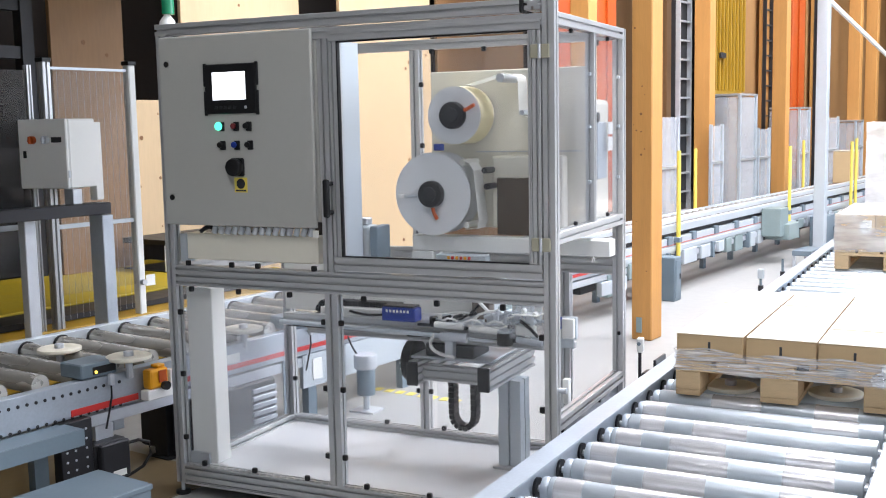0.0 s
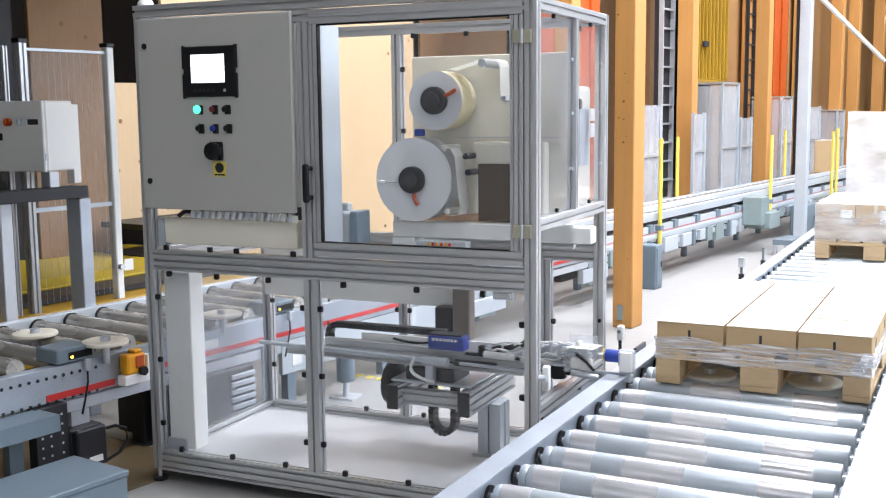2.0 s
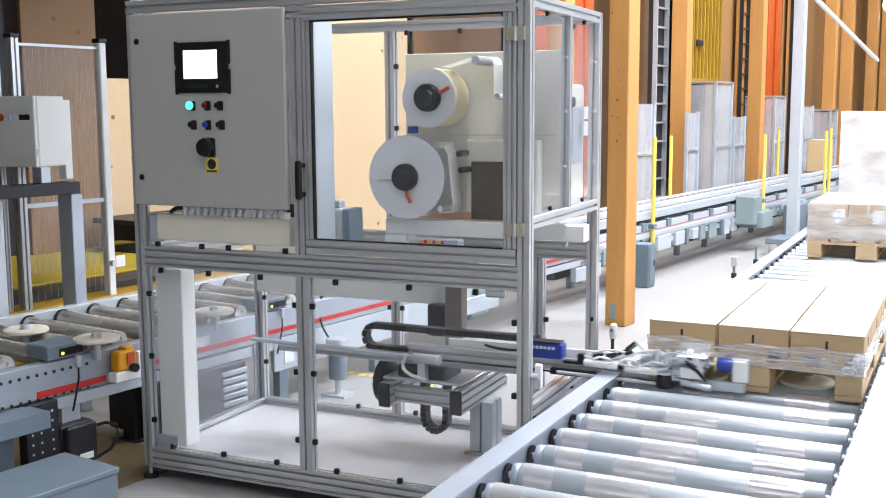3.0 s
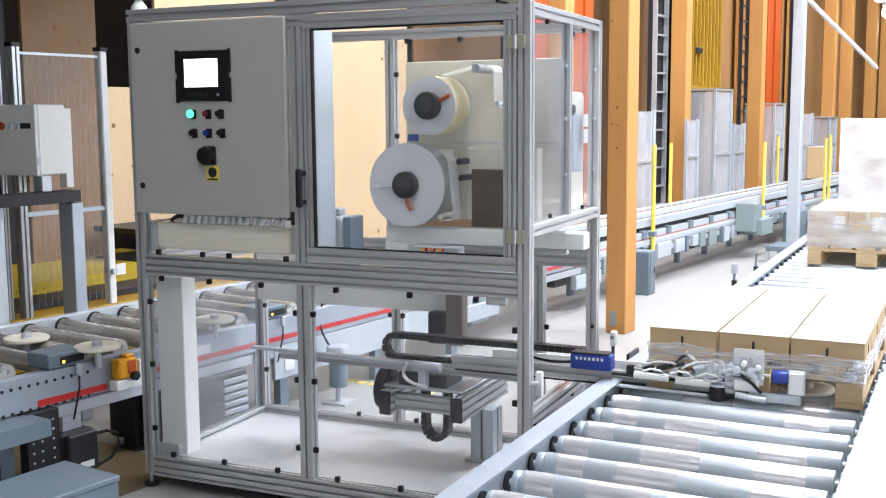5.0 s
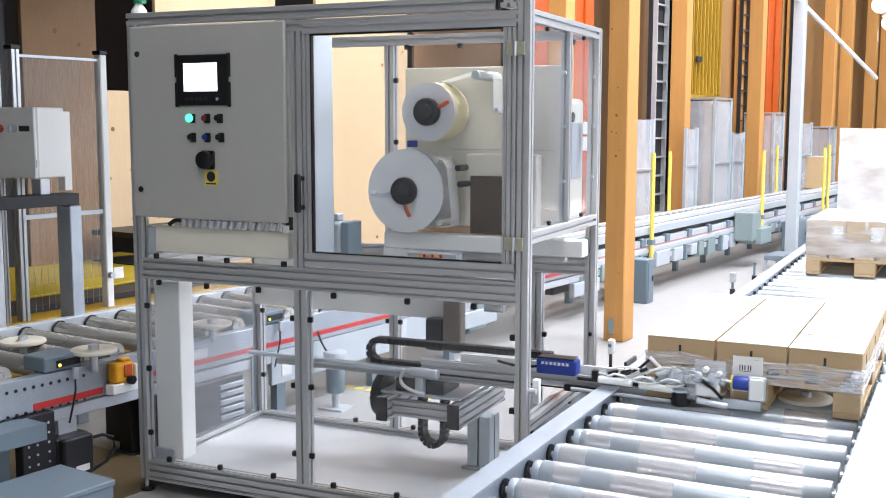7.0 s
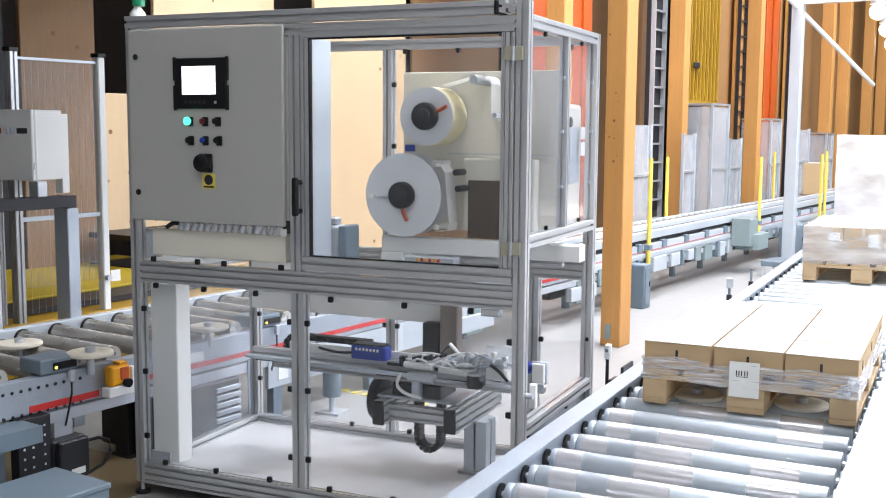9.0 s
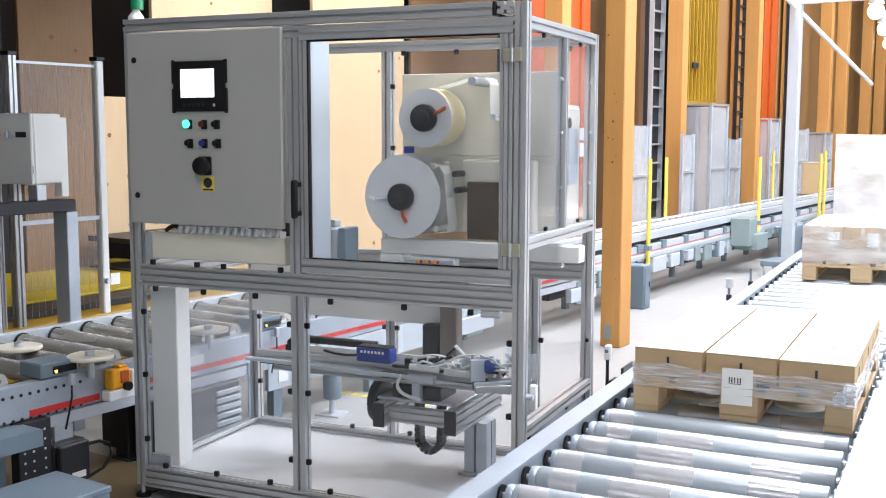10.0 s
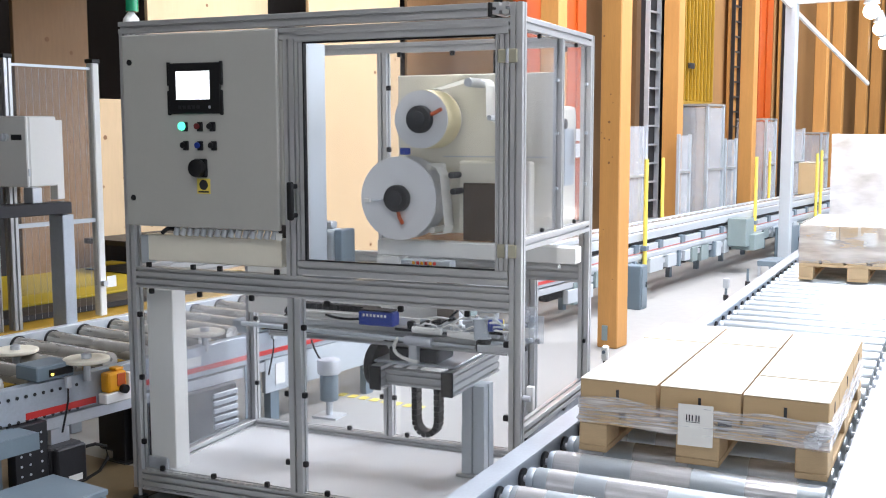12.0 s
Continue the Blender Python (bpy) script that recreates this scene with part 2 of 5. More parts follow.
def tube(p0, p1, r, seg=20, bm=None, r2=None, bevel=0.0):
    bm = bm or bmesh.new()
    a, b = Vector(p0), Vector(p1)
    d = b - a
    m = Matrix.Translation((a + b) / 2) @ d.to_track_quat("Z", "Y").to_matrix().to_4x4()
    res = bmesh.ops.create_cone(bm, cap_ends=True, segments=seg, radius1=r, radius2=r if r2 is None else r2, depth=d.length, matrix=m)
    if bevel:
        caps = [f for f in {f for v in res["verts"] for f in v.link_faces} if len(f.verts) > 4]
        bmesh.ops.bevel(bm, geom=list({e for f in caps for e in f.edges}), offset=bevel, segments=2, affect="EDGES", profile=0.5)
    return bm


def bent(points, r, seg=8, bm=None):
    """A round bar or cable along points."""
    bm = bm or bmesh.new()
    pts = [Vector(p) for p in points]
    rings = []
    for i, p in enumerate(pts):
        d = (pts[min(i + 1, len(pts) - 1)] - pts[max(i - 1, 0)]).normalized()
        q = d.to_track_quat("Z", "Y")
        rings.append([bm.verts.new(p + q @ Vector((r * math.cos(2 * math.pi * k / seg), r * math.sin(2 * math.pi * k / seg), 0))) for k in range(seg)])
    for a, b in zip(rings, rings[1:]):
        for k in range(seg):
            bm.faces.new((a[k], a[(k + 1) % seg], b[(k + 1) % seg], b[k]))
    bm.faces.new(rings[0][::-1]), bm.faces.new(rings[-1])
    return bm


def arc(p, q, sag, n=14, side=(0, 0, -1)):
    p, q, s = Vector(p), Vector(q), Vector(side)
    return [p.lerp(q, k / n) + s * sag * 4 * (k / n) * (1 - k / n) for k in range(n + 1)]


def slotted(axis, a0, a1, p0, p1, q0, q1, module=0.045, bm=None):
    """A T-slot extrusion along axis from a0 to a1; p and q are the two other axes in xyz order."""
    bm = bm or bmesh.new()
    w, d = 0.0055, max(0.006, min(0.014, 0.3 * min(p1 - p0, q1 - q0)))

    def side(length):
        n = max(1, round(length / module))
        step, pts = length / n, [(0.0015, 0)]
        for i in range(n):
            c = step * (i + 0.5)
            pts += [(c - w, 0), (c - w, d), (c + w, d), (c + w, 0)]
        return pts + [(length - 0.0015, 0)]
    W, H = p1 - p0, q1 - q0
    loop = [(p0 + s, q0 + h) for s, h in side(W)] + [(p1 - h, q0 + s) for s, h in side(H)]
    loop += [(p1 - s, q1 - h) for s, h in side(W)] + [(p0 + h, q1 - s) for s, h in side(H)]

    def at(a, p, q):
        return {"x": (a, p, q), "y": (p, a, q), "z": (p, q, a)}[axis]
    r0 = [bm.verts.new(at(a0, *c)) for c in loop]
    r1 = [bm.verts.new(at(a1, *c)) for c in loop]
    n = len(loop)
    for i in range(n):
        bm.faces.new((r0[i], r0[(i + 1) % n], r1[(i + 1) % n], r1[i]))
    bm.faces.new(r0[::-1]), bm.faces.new(r1)
    return bm


def ring(cx, cz, y0, y1, r_out, r_in, seg=48, bm=None):
    """A disc with a hole, its axis along y."""
    bm = bm or bmesh.new()
    rows = []
    for y, r in ((y0, r_in), (y0, r_out), (y1, r_out), (y1, r_in)):
        rows.append([bm.verts.new((cx + r * math.cos(2 * math.pi * k / seg), y, cz + r * math.sin(2 * math.pi * k / seg))) for k in range(seg)])
    for i in range(4):
        a, b = rows[i], rows[(i + 1) % 4]
        for k in range(seg):
            bm.faces.new((a[k], a[(k + 1) % seg], b[(k + 1) % seg], b[k]))
    return bm


def share(name, me, parent, m, label=""):
    ob = new(name, me)
    ob.parent = parent
    ob.matrix_basis = m
    return tagged(ob, label)


# ---- the hall ----
def hall_structure():
    ob = part("floor", box(-14, 10, -9, 48, -0.2, 0), CONCRETE, None, "", HALL)
    tagged(ob, "pale worn concrete hall floor", "floor", kind="structure")
    for name, b in (("wall_west", (-14.3, -14, -9, 48, 0, 9)), ("wall_north", (-14, 10, 48, 48.3, 0, 9)), ("wall_south", (-14, 10, -9.3, -9, 0, 9))):
        pale = name == "wall_south"
        tagged(part(name, box(*b), WALL_PALE if pale else WALL, None, "", HALL), "pale painted hall wall" if pale else "dim timber-lined hall wall", "wall", kind="structure")
    bm = box(10, 10.3, -9, 48, 0, 3.2)
    box(10, 10.3, -9, 48, 6.0, 9, bm=bm)
    for u in (-9, 0.2, 7.2, 14.2, 24, 36, 47.5):
        box(10, 10.3, u, u + 0.5, 3.2, 6.0, bm=bm)
    tagged(part("wall_east", bm, WALL_PALE, None, "", HALL), "hall wall with a high glazed strip", "wall", kind="structure")
    # added out of view to keep the roof lamps off the left bay
    ob = part("ceiling_low", box(-14, 0.2, -9, 3.0, 3.0, 3.2), ROOF, None, "", HALL)
    tagged(ob, "unseen low deck added to shade the side bay", "ceiling", kind="structure")
    bm = box(-14, 10, -9, 48, 8.6, 8.9)
    for u in range(-8, 48, 4):
        box(-14, 10, u, u + 0.22, 8.0, 8.6, bm=bm)
    tagged(part("ceiling", bm, ROOF, None, "", HALL), "pale sheet roof with cross beams", "ceiling", kind="structure")


def hall_lamp():
    lamp = thing("hall_lamp", HALL @ pose(*LAMPS[0][:2], 7.36), "white pendant hall lamp hanging from the roof", "lamp", "hall lamps")
    part("housing", box(-0.62, 0.62, -1.22, 1.22, 0.0, 0.14, 0.02), WHITE, lamp, "", place_of(lamp))
    part("diffuser", box(-0.56, 0.56, -1.16, 1.16, -0.03, -0.002), LAMP_GLOW, lamp, "glowing white diffuser", place_of(lamp))
    for y in (-0.8, 0.8):
        part("hanger", box(-0.01, 0.01, y - 0.01, y + 0.01, 0.14, 1.24), DARK, lamp, "", place_of(lamp))
    for v, u, w in LAMPS[1:]:
        copy_thing(lamp, HALL @ pose(v, u, 7.36))


def bright_lamps():
    """Round high-bay lamps far down the aisle."""
    spots = ((-0.07, 15.3), (-0.60, 18.6), (-1.24, 22.3))
    lamp = thing("high_bay_lamp", HALL @ pose(*spots[0], 3.6), "round bright high-bay lamp far down the aisle", "lamp", "high bay lamps")
    part("bulb", bmesh_ball(0.13), LAMP_GLOW, lamp, "glowing round lamp glass", place_of(lamp))
    part("housing", tube((0, 0, 0.12), (0, 0, 0.34), 0.13, 16, r2=0.04), PLATE_GREY, lamp, "", place_of(lamp))
    part("rod", box(-0.006, 0.006, -0.006, 0.006, 0.34, 5.0), DARK, lamp, "", place_of(lamp))
    for v, u in spots[1:]:
        copy_thing(lamp, HALL @ pose(v, u, 3.6))


def bmesh_ball(r, seg=20):
    bm = bmesh.new()
    bmesh.ops.create_uvsphere(bm, u_segments=seg, v_segments=seg // 2, radius=r)
    return bm


def timber_column(v, u, w, d, h, label, material=GLULAM, shoe=True):
    col = thing("timber_column", HALL @ pose(v, u, 0), label, "column", "timber columns")
    S = place_of(col)
    part("shaft", box(0, w, 0, d, 0.0, h, 0.008), material, col, "", S)
    if shoe:
        rng = random.Random(11)
        for k in range(13):
            x, z, r = w * (0.08 + 0.84 * rng.random()), 0.3 + 2.6 * rng.random(), 0.004 + 0.008 * rng.random() ** 2
            part("knot", tube((x, -0.0015, z), (x, -0.0002, z), r, 10), KNOT, col, "", S)
        part("steel_shoe", box(w * 0.26, w * 0.54, -0.012, -0.001, 0.06, 0.18, 0.002), PAINT_GREEN, col, "grey steel plate", S)
    return col


def rack():
    """The high timber rack behind the transport line."""
    timber_column(0.285, 4.36, 0.168, 0.20, 8.0, "knotty orange glulam column standing on the hall floor")
    for u in (7.0, 10.45, 13.66, 18.1, 21.6, 24.8, 28.4, 32.0, 19.4, 23.0, 26.6, 30.2):
        timber_column(-1.66, u, 0.22, 0.2, 8.0, "orange glulam rack column behind the conveyor", GLULAM, False)
        timber_column(-2.9, u + 1.4, 0.25, 0.4, 8.0, "timber post inside the rack, coloured dark for shade", GLULAM_DK, False)
    for u0, u1, v, z0, z1 in ((-1.0, 0.9, -5.2, 0, 8), (1.72, 2.39, -3.2, 0.6, 8), (2.43, 3.3, -3.2, 0.84, 1.95), (3.35, 4.9, -3.6, 0, 8), (5.05, 6.6, -3.2, 0.3, 8),
                               (7.3, 9.3, -3.6, 0, 8), (9.6, 13.0, -3.6, 0, 8), (13.4, 17.0, -2.25, 0, 8), (17.4, 21.0, -2.25, 0, 8), (21.4, 26.0, -2.25, 0, 8), (26.4, 34.0, -2.25, 0, 8)):
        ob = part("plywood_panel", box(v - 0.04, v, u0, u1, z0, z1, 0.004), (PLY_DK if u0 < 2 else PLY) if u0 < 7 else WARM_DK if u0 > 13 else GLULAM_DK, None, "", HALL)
        tagged(ob, "warm knotty plywood sheet closing a rack bay", "panel", "rack panels")
        if u0 < 7:
            rng = random.Random(int(u0 * 100))
            for k in range(16):
                y, z, r = u0 + (u1 - u0) * rng.uniform(0.06, 0.94), z0 + (min(z1, 3.0) - z0) * rng.random(), rng.uniform(0.008, 0.02)
                part("knot", tube((v + 0.0003, y, z), (v + 0.002, y, z), r, 10), KNOT if r > 0.012 else GLULAM_DK, ob, "", HALL)
    tg = part("paper_tag", box(-3.5985, -3.596, 5.82, 6.09, 2.49, 2.55), PAPER, None, "", HALL)
    tagged(tg, "white paper tag on the plywood sheet", "tag")
    # near-black sheet: the shade deep in the rack, put into its colour
    ob = part("rack_interior", box(-6.2, -6.1, -6, 40, 0, 8.5), RACK_SHADE, None, "", HALL)
    tagged(ob, "near-black sheet giving the rack its shaded depth", "wall", kind="structure")
    # ladder-like steel uprights
    for v, u, dark, wide in ((-1.78, 10.2, True, 0.38), (-2.1, 14.6, False, 0.34), (-2.1, 17.5, False, 0.34), (-2.1, 20.4, False, 0.34)):
        lad = thing("rack_upright", HALL @ pose(v, u, 0), "narrow steel lattice upright of the rack", "upright", "rack uprights")
        S = place_of(lad)
        for y in (0.0, wide):
            part("stile", box(-0.03, 0.03, y - 0.014, y + 0.014, 0.0, 8), STEEL if dark else DARK, lad, "", S)
        me = mesh_of("rung", box(-0.02, 0.02, 0.026, wide - 0.026, -0.012, 0.012), STEEL if dark else DARK)
        for k in range(27):
            share("rung", me, lad, pose(0, 0, 0.5 + k * 0.25))
        part("backing", box(-0.09, -0.04, -0.02, wide + 0.02, 0.6, 8), DARK if dark else GLULAM, lad, "dark backing" if dark else "timber backing", S)
    # yellow and orange lift masts
    mast = thing("yellow_lift_curtain", HALL @ pose(-1.75, 11.35, 2.06), "ribbed yellow sheet guard hanging above the lift", "guard")
    S = place_of(mast)
    part("sheet", box(-0.02, 0.0, 0, 1.25, 0, 6.0), YELLOW_DK, mast, "", S)
    me = None
    for k in range(9):
        if me is None:
            r = part("rib", box(0.002, 0.045, -0.012, 0.012, 0.05, 6.0, 0.006), YELLOW_DK, mast, "", S)
            me = r.data
            r.matrix_basis = pose(0, 0.05, 0)
        else:
            share("rib", me, mast, pose(0, 0.05 + k * 0.143, 0))
    part("bracket", box(0.046, 0.09, 0.12, 0.30, 0.50, 0.58, 0.01), DARK, mast, "", S)
    for u, w in ((7.32, 0.78), (8.32, 0.5), (15.75, 0.75)):
        m = thing("orange_mast", HALL @ pose(-2.0, u, 0), "tall orange steel lift mast in the rack", "mast", "orange masts")
        S = place_of(m)
        part("column", box(-0.18, 0.0, 0, w, 0.6, 8, 0.01), ORANGE, m, "", S)
        part("guide_rail", box(0.002, 0.03, w * 0.42, w * 0.5, 0.6, 8), ORANGE, m, "", S)
        part("base", box(-0.2, 0.05, -0.04, w + 0.04, 0, 0.6, 0.01), PAINT_GREY, m, "", S)
    # clear guard booths behind the conveyor
    for v, u0, u1, z1, d in ((-1.35, 8.35, 9.25, 1.76, 0), (-1.35, 10.3, 10.76, 1.64, 0), (-1.36, 11.4, 12.12, 2.03, 0.5), (-1.35, 12.16, 12.7, 1.57, 0), (-1.36, 14.16, 14.74, 1.85, 0.5), (-1.35, 15.75, 16.45, 1.72, 0), (-1.36, 17.65, 18.2, 1.62, 0.5)):
        g = thing("guard_booth", HALL @ pose(v, u0, 0), "clear sheet guard with grey aluminium edge posts", "guard", "guard booths")
        S = place_of(g)
        L = u1 - u0
        for y in (0, L - 0.05):
            part("post", slotted("z", 0.0, z1, -0.04, 0.0, y, y + 0.04), PLATE_GREY, g, "", S)
        part("sheet", box(-0.03, -0.022, 0.05, L - 0.05, 0.4, z1 - 0.02), CLEAR_HALL, g, "clear sheet", S)
        part("rail", box(-0.05, 0, 0.05, L - 0.05, 1.12, 1.15), ALU, g, "", S)
        if d:
            part("side_sheet", box(-d, -0.05, L - 0.02, L - 0.012, 0.4, z1 - 0.02), CLEAR_HALL, g, "clear sheet", S)
            part("side_sheet", box(-d, -0.05, 0.012, 0.02, 0.4, z1 - 0.02), CLEAR_HALL, g, "clear sheet", S)
            part("cap", box(-d, 0.0, 0, L, z1, z1 + 0.03), ALU, g, "", S)
    # light steel portal and its brace
    frame_ = thing("steel_portal", HALL @ pose(0.0, 10.55, 0), "white steel post with a long sloping brace", "post")
    S = place_of(frame_)
    part("post", box(-0.08, 0.06, -0.06, 0.06, 0.013, 3.35, 0.006), PLATE_GREY, frame_, "", S)
    part("base_plate", box(-0.15, 0.15, -0.15, 0.15, 0.0, 0.012), STEEL, frame_, "", S)
    part("beam", box(0.061, 2.4, -0.05, 0.05, 3.25, 3.35, 0.004), WHITE, frame_, "", S)
    part("brace", bent([(-0.02, 0.061, 3.2), (-0.02, 4.45, 2.425)], 0.032, 6), WHITE, frame_, "", S)
    part("brace", bent([(-0.02, -2.6, 3.67), (-0.02, -0.061, 3.223)], 0.032, 6), WHITE, frame_, "", S)


def line_conveyor():
    """The long transport line that passes behind the machine and runs down the hall."""
    lo, hi = -6.0, 36.0
    con = thing("transport_conveyor", HALL, "long grey roller conveyor with a red stripe on its side", "conveyor", kind="structure")
    part("near_rail", box(-0.36, -0.30, lo, 5.0, 0.40, 0.56, 0.003), RAIL_ZINC, con, "perforated grey side rail", HALL)
    part("near_rail", box(-0.36, -0.30, 5.001, hi, 0.40, 0.56, 0.003), PLATE_GREY, con, "bright grey side rail", HALL)
    part("stripe", box(-0.3, -0.297, 5.0, hi, 0.487, 0.500), RED_FADED, con, "faded red stripe", HALL)
    part("rail_lip", box(-0.3, -0.285, 5.0, hi, 0.43, 0.475, 0.003), PLATE_GREY, con, "", HALL)
    part("stripe", box(-0.3, -0.296, -0.34, 0.04, 0.408, 0.438), RED, con, "red stripe", HALL)
    part("stripe", box(-0.3, -0.296, 0.22, 4.99, 0.428, 0.454), RED, con, "red stripe", HALL)
    part("far_rail", box(-1.16, -1.10, lo, hi, 0.44, 0.625, 0.003), PLATE_GREY, con, "grey side rail", HALL)
    part("guide", box(-0.37, -0.30, 2.6, hi, 0.61, 0.685, 0.003), PLATE_GREY, con, "bright guide rail", HALL)
    part("guide", box(-0.76, -0.66, 2.6, hi, 0.62, 0.665, 0.003), PLATE_GREY, con, "bright guide rail", HALL)
    # dark strip that paints the shade between guide and side rail
    part("dark_gap", box(-0.352, -0.346, 5.0, hi, 0.563, 0.608), DARK, con, "dark strip drawn for the shaded gap under the guide rail", HALL)
    part("lower_beam", box(-0.345, -0.31, lo, hi, 0.33, 0.385, 0.002), STEEL, con, "", HALL)
    # holes of the perforated rail
    me = None
    for k in range(44):
        for z in (0.515, 0.405):
            if me is None:
                o = part("hole", tube((-0.2995, 0, 0), (-0.2975, 0, 0), 0.0085, 8), DARK, con, "", HALL)
                me = o.data
                o.matrix_basis = pose(0, -2.0 + k * 0.045, z)
            else:
                share("hole", me, con, pose(0, -2.0 + k * 0.045, z))
    part("side_panel", box(-0.335, -0.305, 1.22, 3.4, 0.20, 0.395, 0.003), PLATE_GREY, con, "pale side panel", HALL)
    part("white_card", box(-0.304, -0.299, 1.30, 1.38, 0.24, 0.36), WHITE, con, "white card", HALL)
    part("leg_plate", box(-0.304, -0.298, 1.05, 1.17, 0.0, 0.395), PAINT_GREY, con, "", HALL)
    part("white_card", box(-0.3, -0.2965, 0.62, 0.72, 0.462, 0.51), WHITE, con, "white card", HALL)
    # rollers
    me = mesh_of("roller", tube((-1.09, 0, 0.57), (-0.37, 0, 0.57), 0.046, 18), LINE_ROLLER)
    smooth(me)
    band = mesh_of("bearing", tube((-1.098, 0, 0.57), (-1.085, 0, 0.57), 0.052, 16), BLACK)
    for k in range(150):
        y = lo + 0.1 + k * 0.21
        if y < hi - 0.1:
            share("roller", me, con, pose(0, y, 0))
            if y < 4:
                share("bearing", band, con, pose(0, y, 0))
    # legs
    legs = mesh_of("leg", box(-0.36, -0.31, -0.035, 0.035, 0.0, 0.33), PAINT_GREY)
    box_a = mesh_of("drive_box", box(-0.42, -0.30, -0.12, 0.12, 0.17, 0.37, 0.008), PAINT_GREEN)
    box_b = mesh_of("cable_tray", box(-0.34, -0.29, 0, 0.5, 0.20, 0.32, 0.004), PLATE_GREY)
    for k in range(40):
        y = -1.4 + k * 0.9
        share("leg", legs, con, pose(0 if y < 4 else -0.42, y, 0))
        share("leg", legs, con, pose(-0.77, y, 0))
        if 2.4 < y < 5.0 or y > 12:
            share("drive_box", box_a, con, pose(0, y + 0.35, 0))
            if k % 2:
                share("cable_tray", box_b, con, pose(0, y + 0.1, 0))
    # crowded drives and trays along the open stretch; DARK boxes paint shaded gaps
    rng = random.Random(12)
    y = 5.2
    while y < 12.0:
        w = rng.choice((0.05, 0.06, 0.16, 0.24, 0.34))
        z0 = 0.24 + 0.06 * rng.random()
        if w < 0.1:
            part("bracket", box(-0.35, -0.27, y, y + w, z0 - 0.04, 0.425, 0.003), PAINT_GREY, con, "", HALL)
        else:
            part("drive_box", box(-0.40, -0.29 + 0.02 * rng.random(), y, y + w, z0, 0.40 + 0.025 * rng.random(), 0.006), rng.choice((PAINT_GREEN, PLATE_GREY, PLATE_GREY)), con, "", HALL)
        if rng.random() < 0.55:
            part("motor", box(-0.46, -0.33, y + w + 0.01, y + w + 0.10, 0.26, 0.42, 0.01), DARK, con, "dark box filling a shaded gap between drives", HALL)
        y += w + 0.05 + 0.12 * rng.random()
    # long dark band set back to paint the shade under the conveyor
    part("dark_tray", box(-0.58, -0.50, 5.0, 13.0, 0.20, 0.395, 0.004), DARK, con, "dark band drawn for the shade under the rail", HALL)
    # grey-green control boxes bolted to the rail
    part("control_box", box(-0.284, -0.06, 9.12, 9.42, 0.33, 0.66, 0.008), PAINT_GREEN, con, "grey-green control box", HALL)
    part("control_box", box(-0.284, 0.0, 9.26, 9.66, 0.28, 0.47, 0.008), PAINT_GREEN, con, "grey-green control box", HALL)
    for u, z0, z1 in ((6.6, 0.22, 1.41), (10.1, 0.40, 1.36)):
        part("guard_post", tube((-0.262, u, z0), (-0.262, u, z1), 0.021, 12), YELLOW, con, "slim yellow guard post", HALL, True)
        part("clamp", box(-0.297, -0.235, u - 0.035, u + 0.035, 0.515, 0.565, 0.004), PAINT_GREY, con, "", HALL)
    # motor boxes and sensors on the rail
    clip = mesh_of("sensor_bracket", box(-0.33, -0.28, -0.05, 0.05, 0.50, 0.58, 0.004), PAINT_GREY)
    for k in range(26):
        share("sensor_bracket", clip, con, pose(0, 4.6 + k * 0.62, 0))


def under_drive():
    d = thing("drive_unit", HALL @ pose(-0.56, 0.62, 0), "dark finned drive unit under the conveyor", "motor")
    S = place_of(d)
    part("body", box(-0.15, 0.28, -0.25, 0.35, 0.03, 0.33, 0.01), DARK, d, "", S)
    for k in range(6):
        part("fin", box(0.281, 0.295, 0.16, 0.34, 0.06 + k * 0.042, 0.085 + k * 0.042, 0.003), PLATE_GREY, d, "pale fin", S)
    part("foot", box(-0.1, 0.2, -0.2, 0.3, 0.0, 0.03), STEEL, d, "", S)


def gear_stand():
    g = thing("motor_stand", (0.14, 1.62, 0), "upright grey gear motor on a small floor plate", "motor")
    part("base", box(0.03, 0.19, 1.55, 1.69, 0.0, 0.012), STEEL, g)
    part("leg", tube((0.11, 1.62, 0.012), (0.11, 1.62, 0.10), 0.02, 10), STEEL, g)
    part("body", tube((0.11, 1.62, 0.10), (0.11, 1.62, 0.26), 0.055, 18, bevel=0.008), PAINT_GREY, g, "", I4, True)
    part("head", tube((0.11, 1.62, 0.26), (0.11, 1.62, 0.35), 0.07, 18, bevel=0.01), STEEL, g, "", I4, True)
    part("cable", bent(arc((0.07, 1.60, 0.34), (-0.02, 1.72, 0.62), 0.06, side=(-1, 0, 0)), 0.006), BLACK, g)
    for k in range(8):
        x, y = -0.10 + 0.085 * k, 2.108 - 0.0139 * k
        ob = part("floor_marking", box(x, x + 0.05, y - 0.03, y + 0.04, 0.001, 0.004), YELLOW, None)
        tagged(ob, "worn yellow dash of floor marking", "marking", "floor marking")


def turning_disc(m, label):
    d = thing("guide_wheel", m, label, "wheel", "ivory guide wheels")
    S = place_of(d)
    part("rim", lathe([(0.02, 0.0), (0.095, 0.0), (0.106, 0.005), (0.108, 0.011), (0.106, 0.019), (0.095, 0.023), (0.06, 0.022), (0.05, 0.018), (0.02, 0.018)]), IVORY, d, "", S, True)
    part("hub", tube((0, 0, 0.0), (0, 0, 0.04), 0.024, 12, bevel=0.003), STEEL, d, "steel hub", S, True)
    part("axle", tube((0, 0, -0.09), (0, 0, 0.0), 0.018, 10), STEEL, d, "", S)


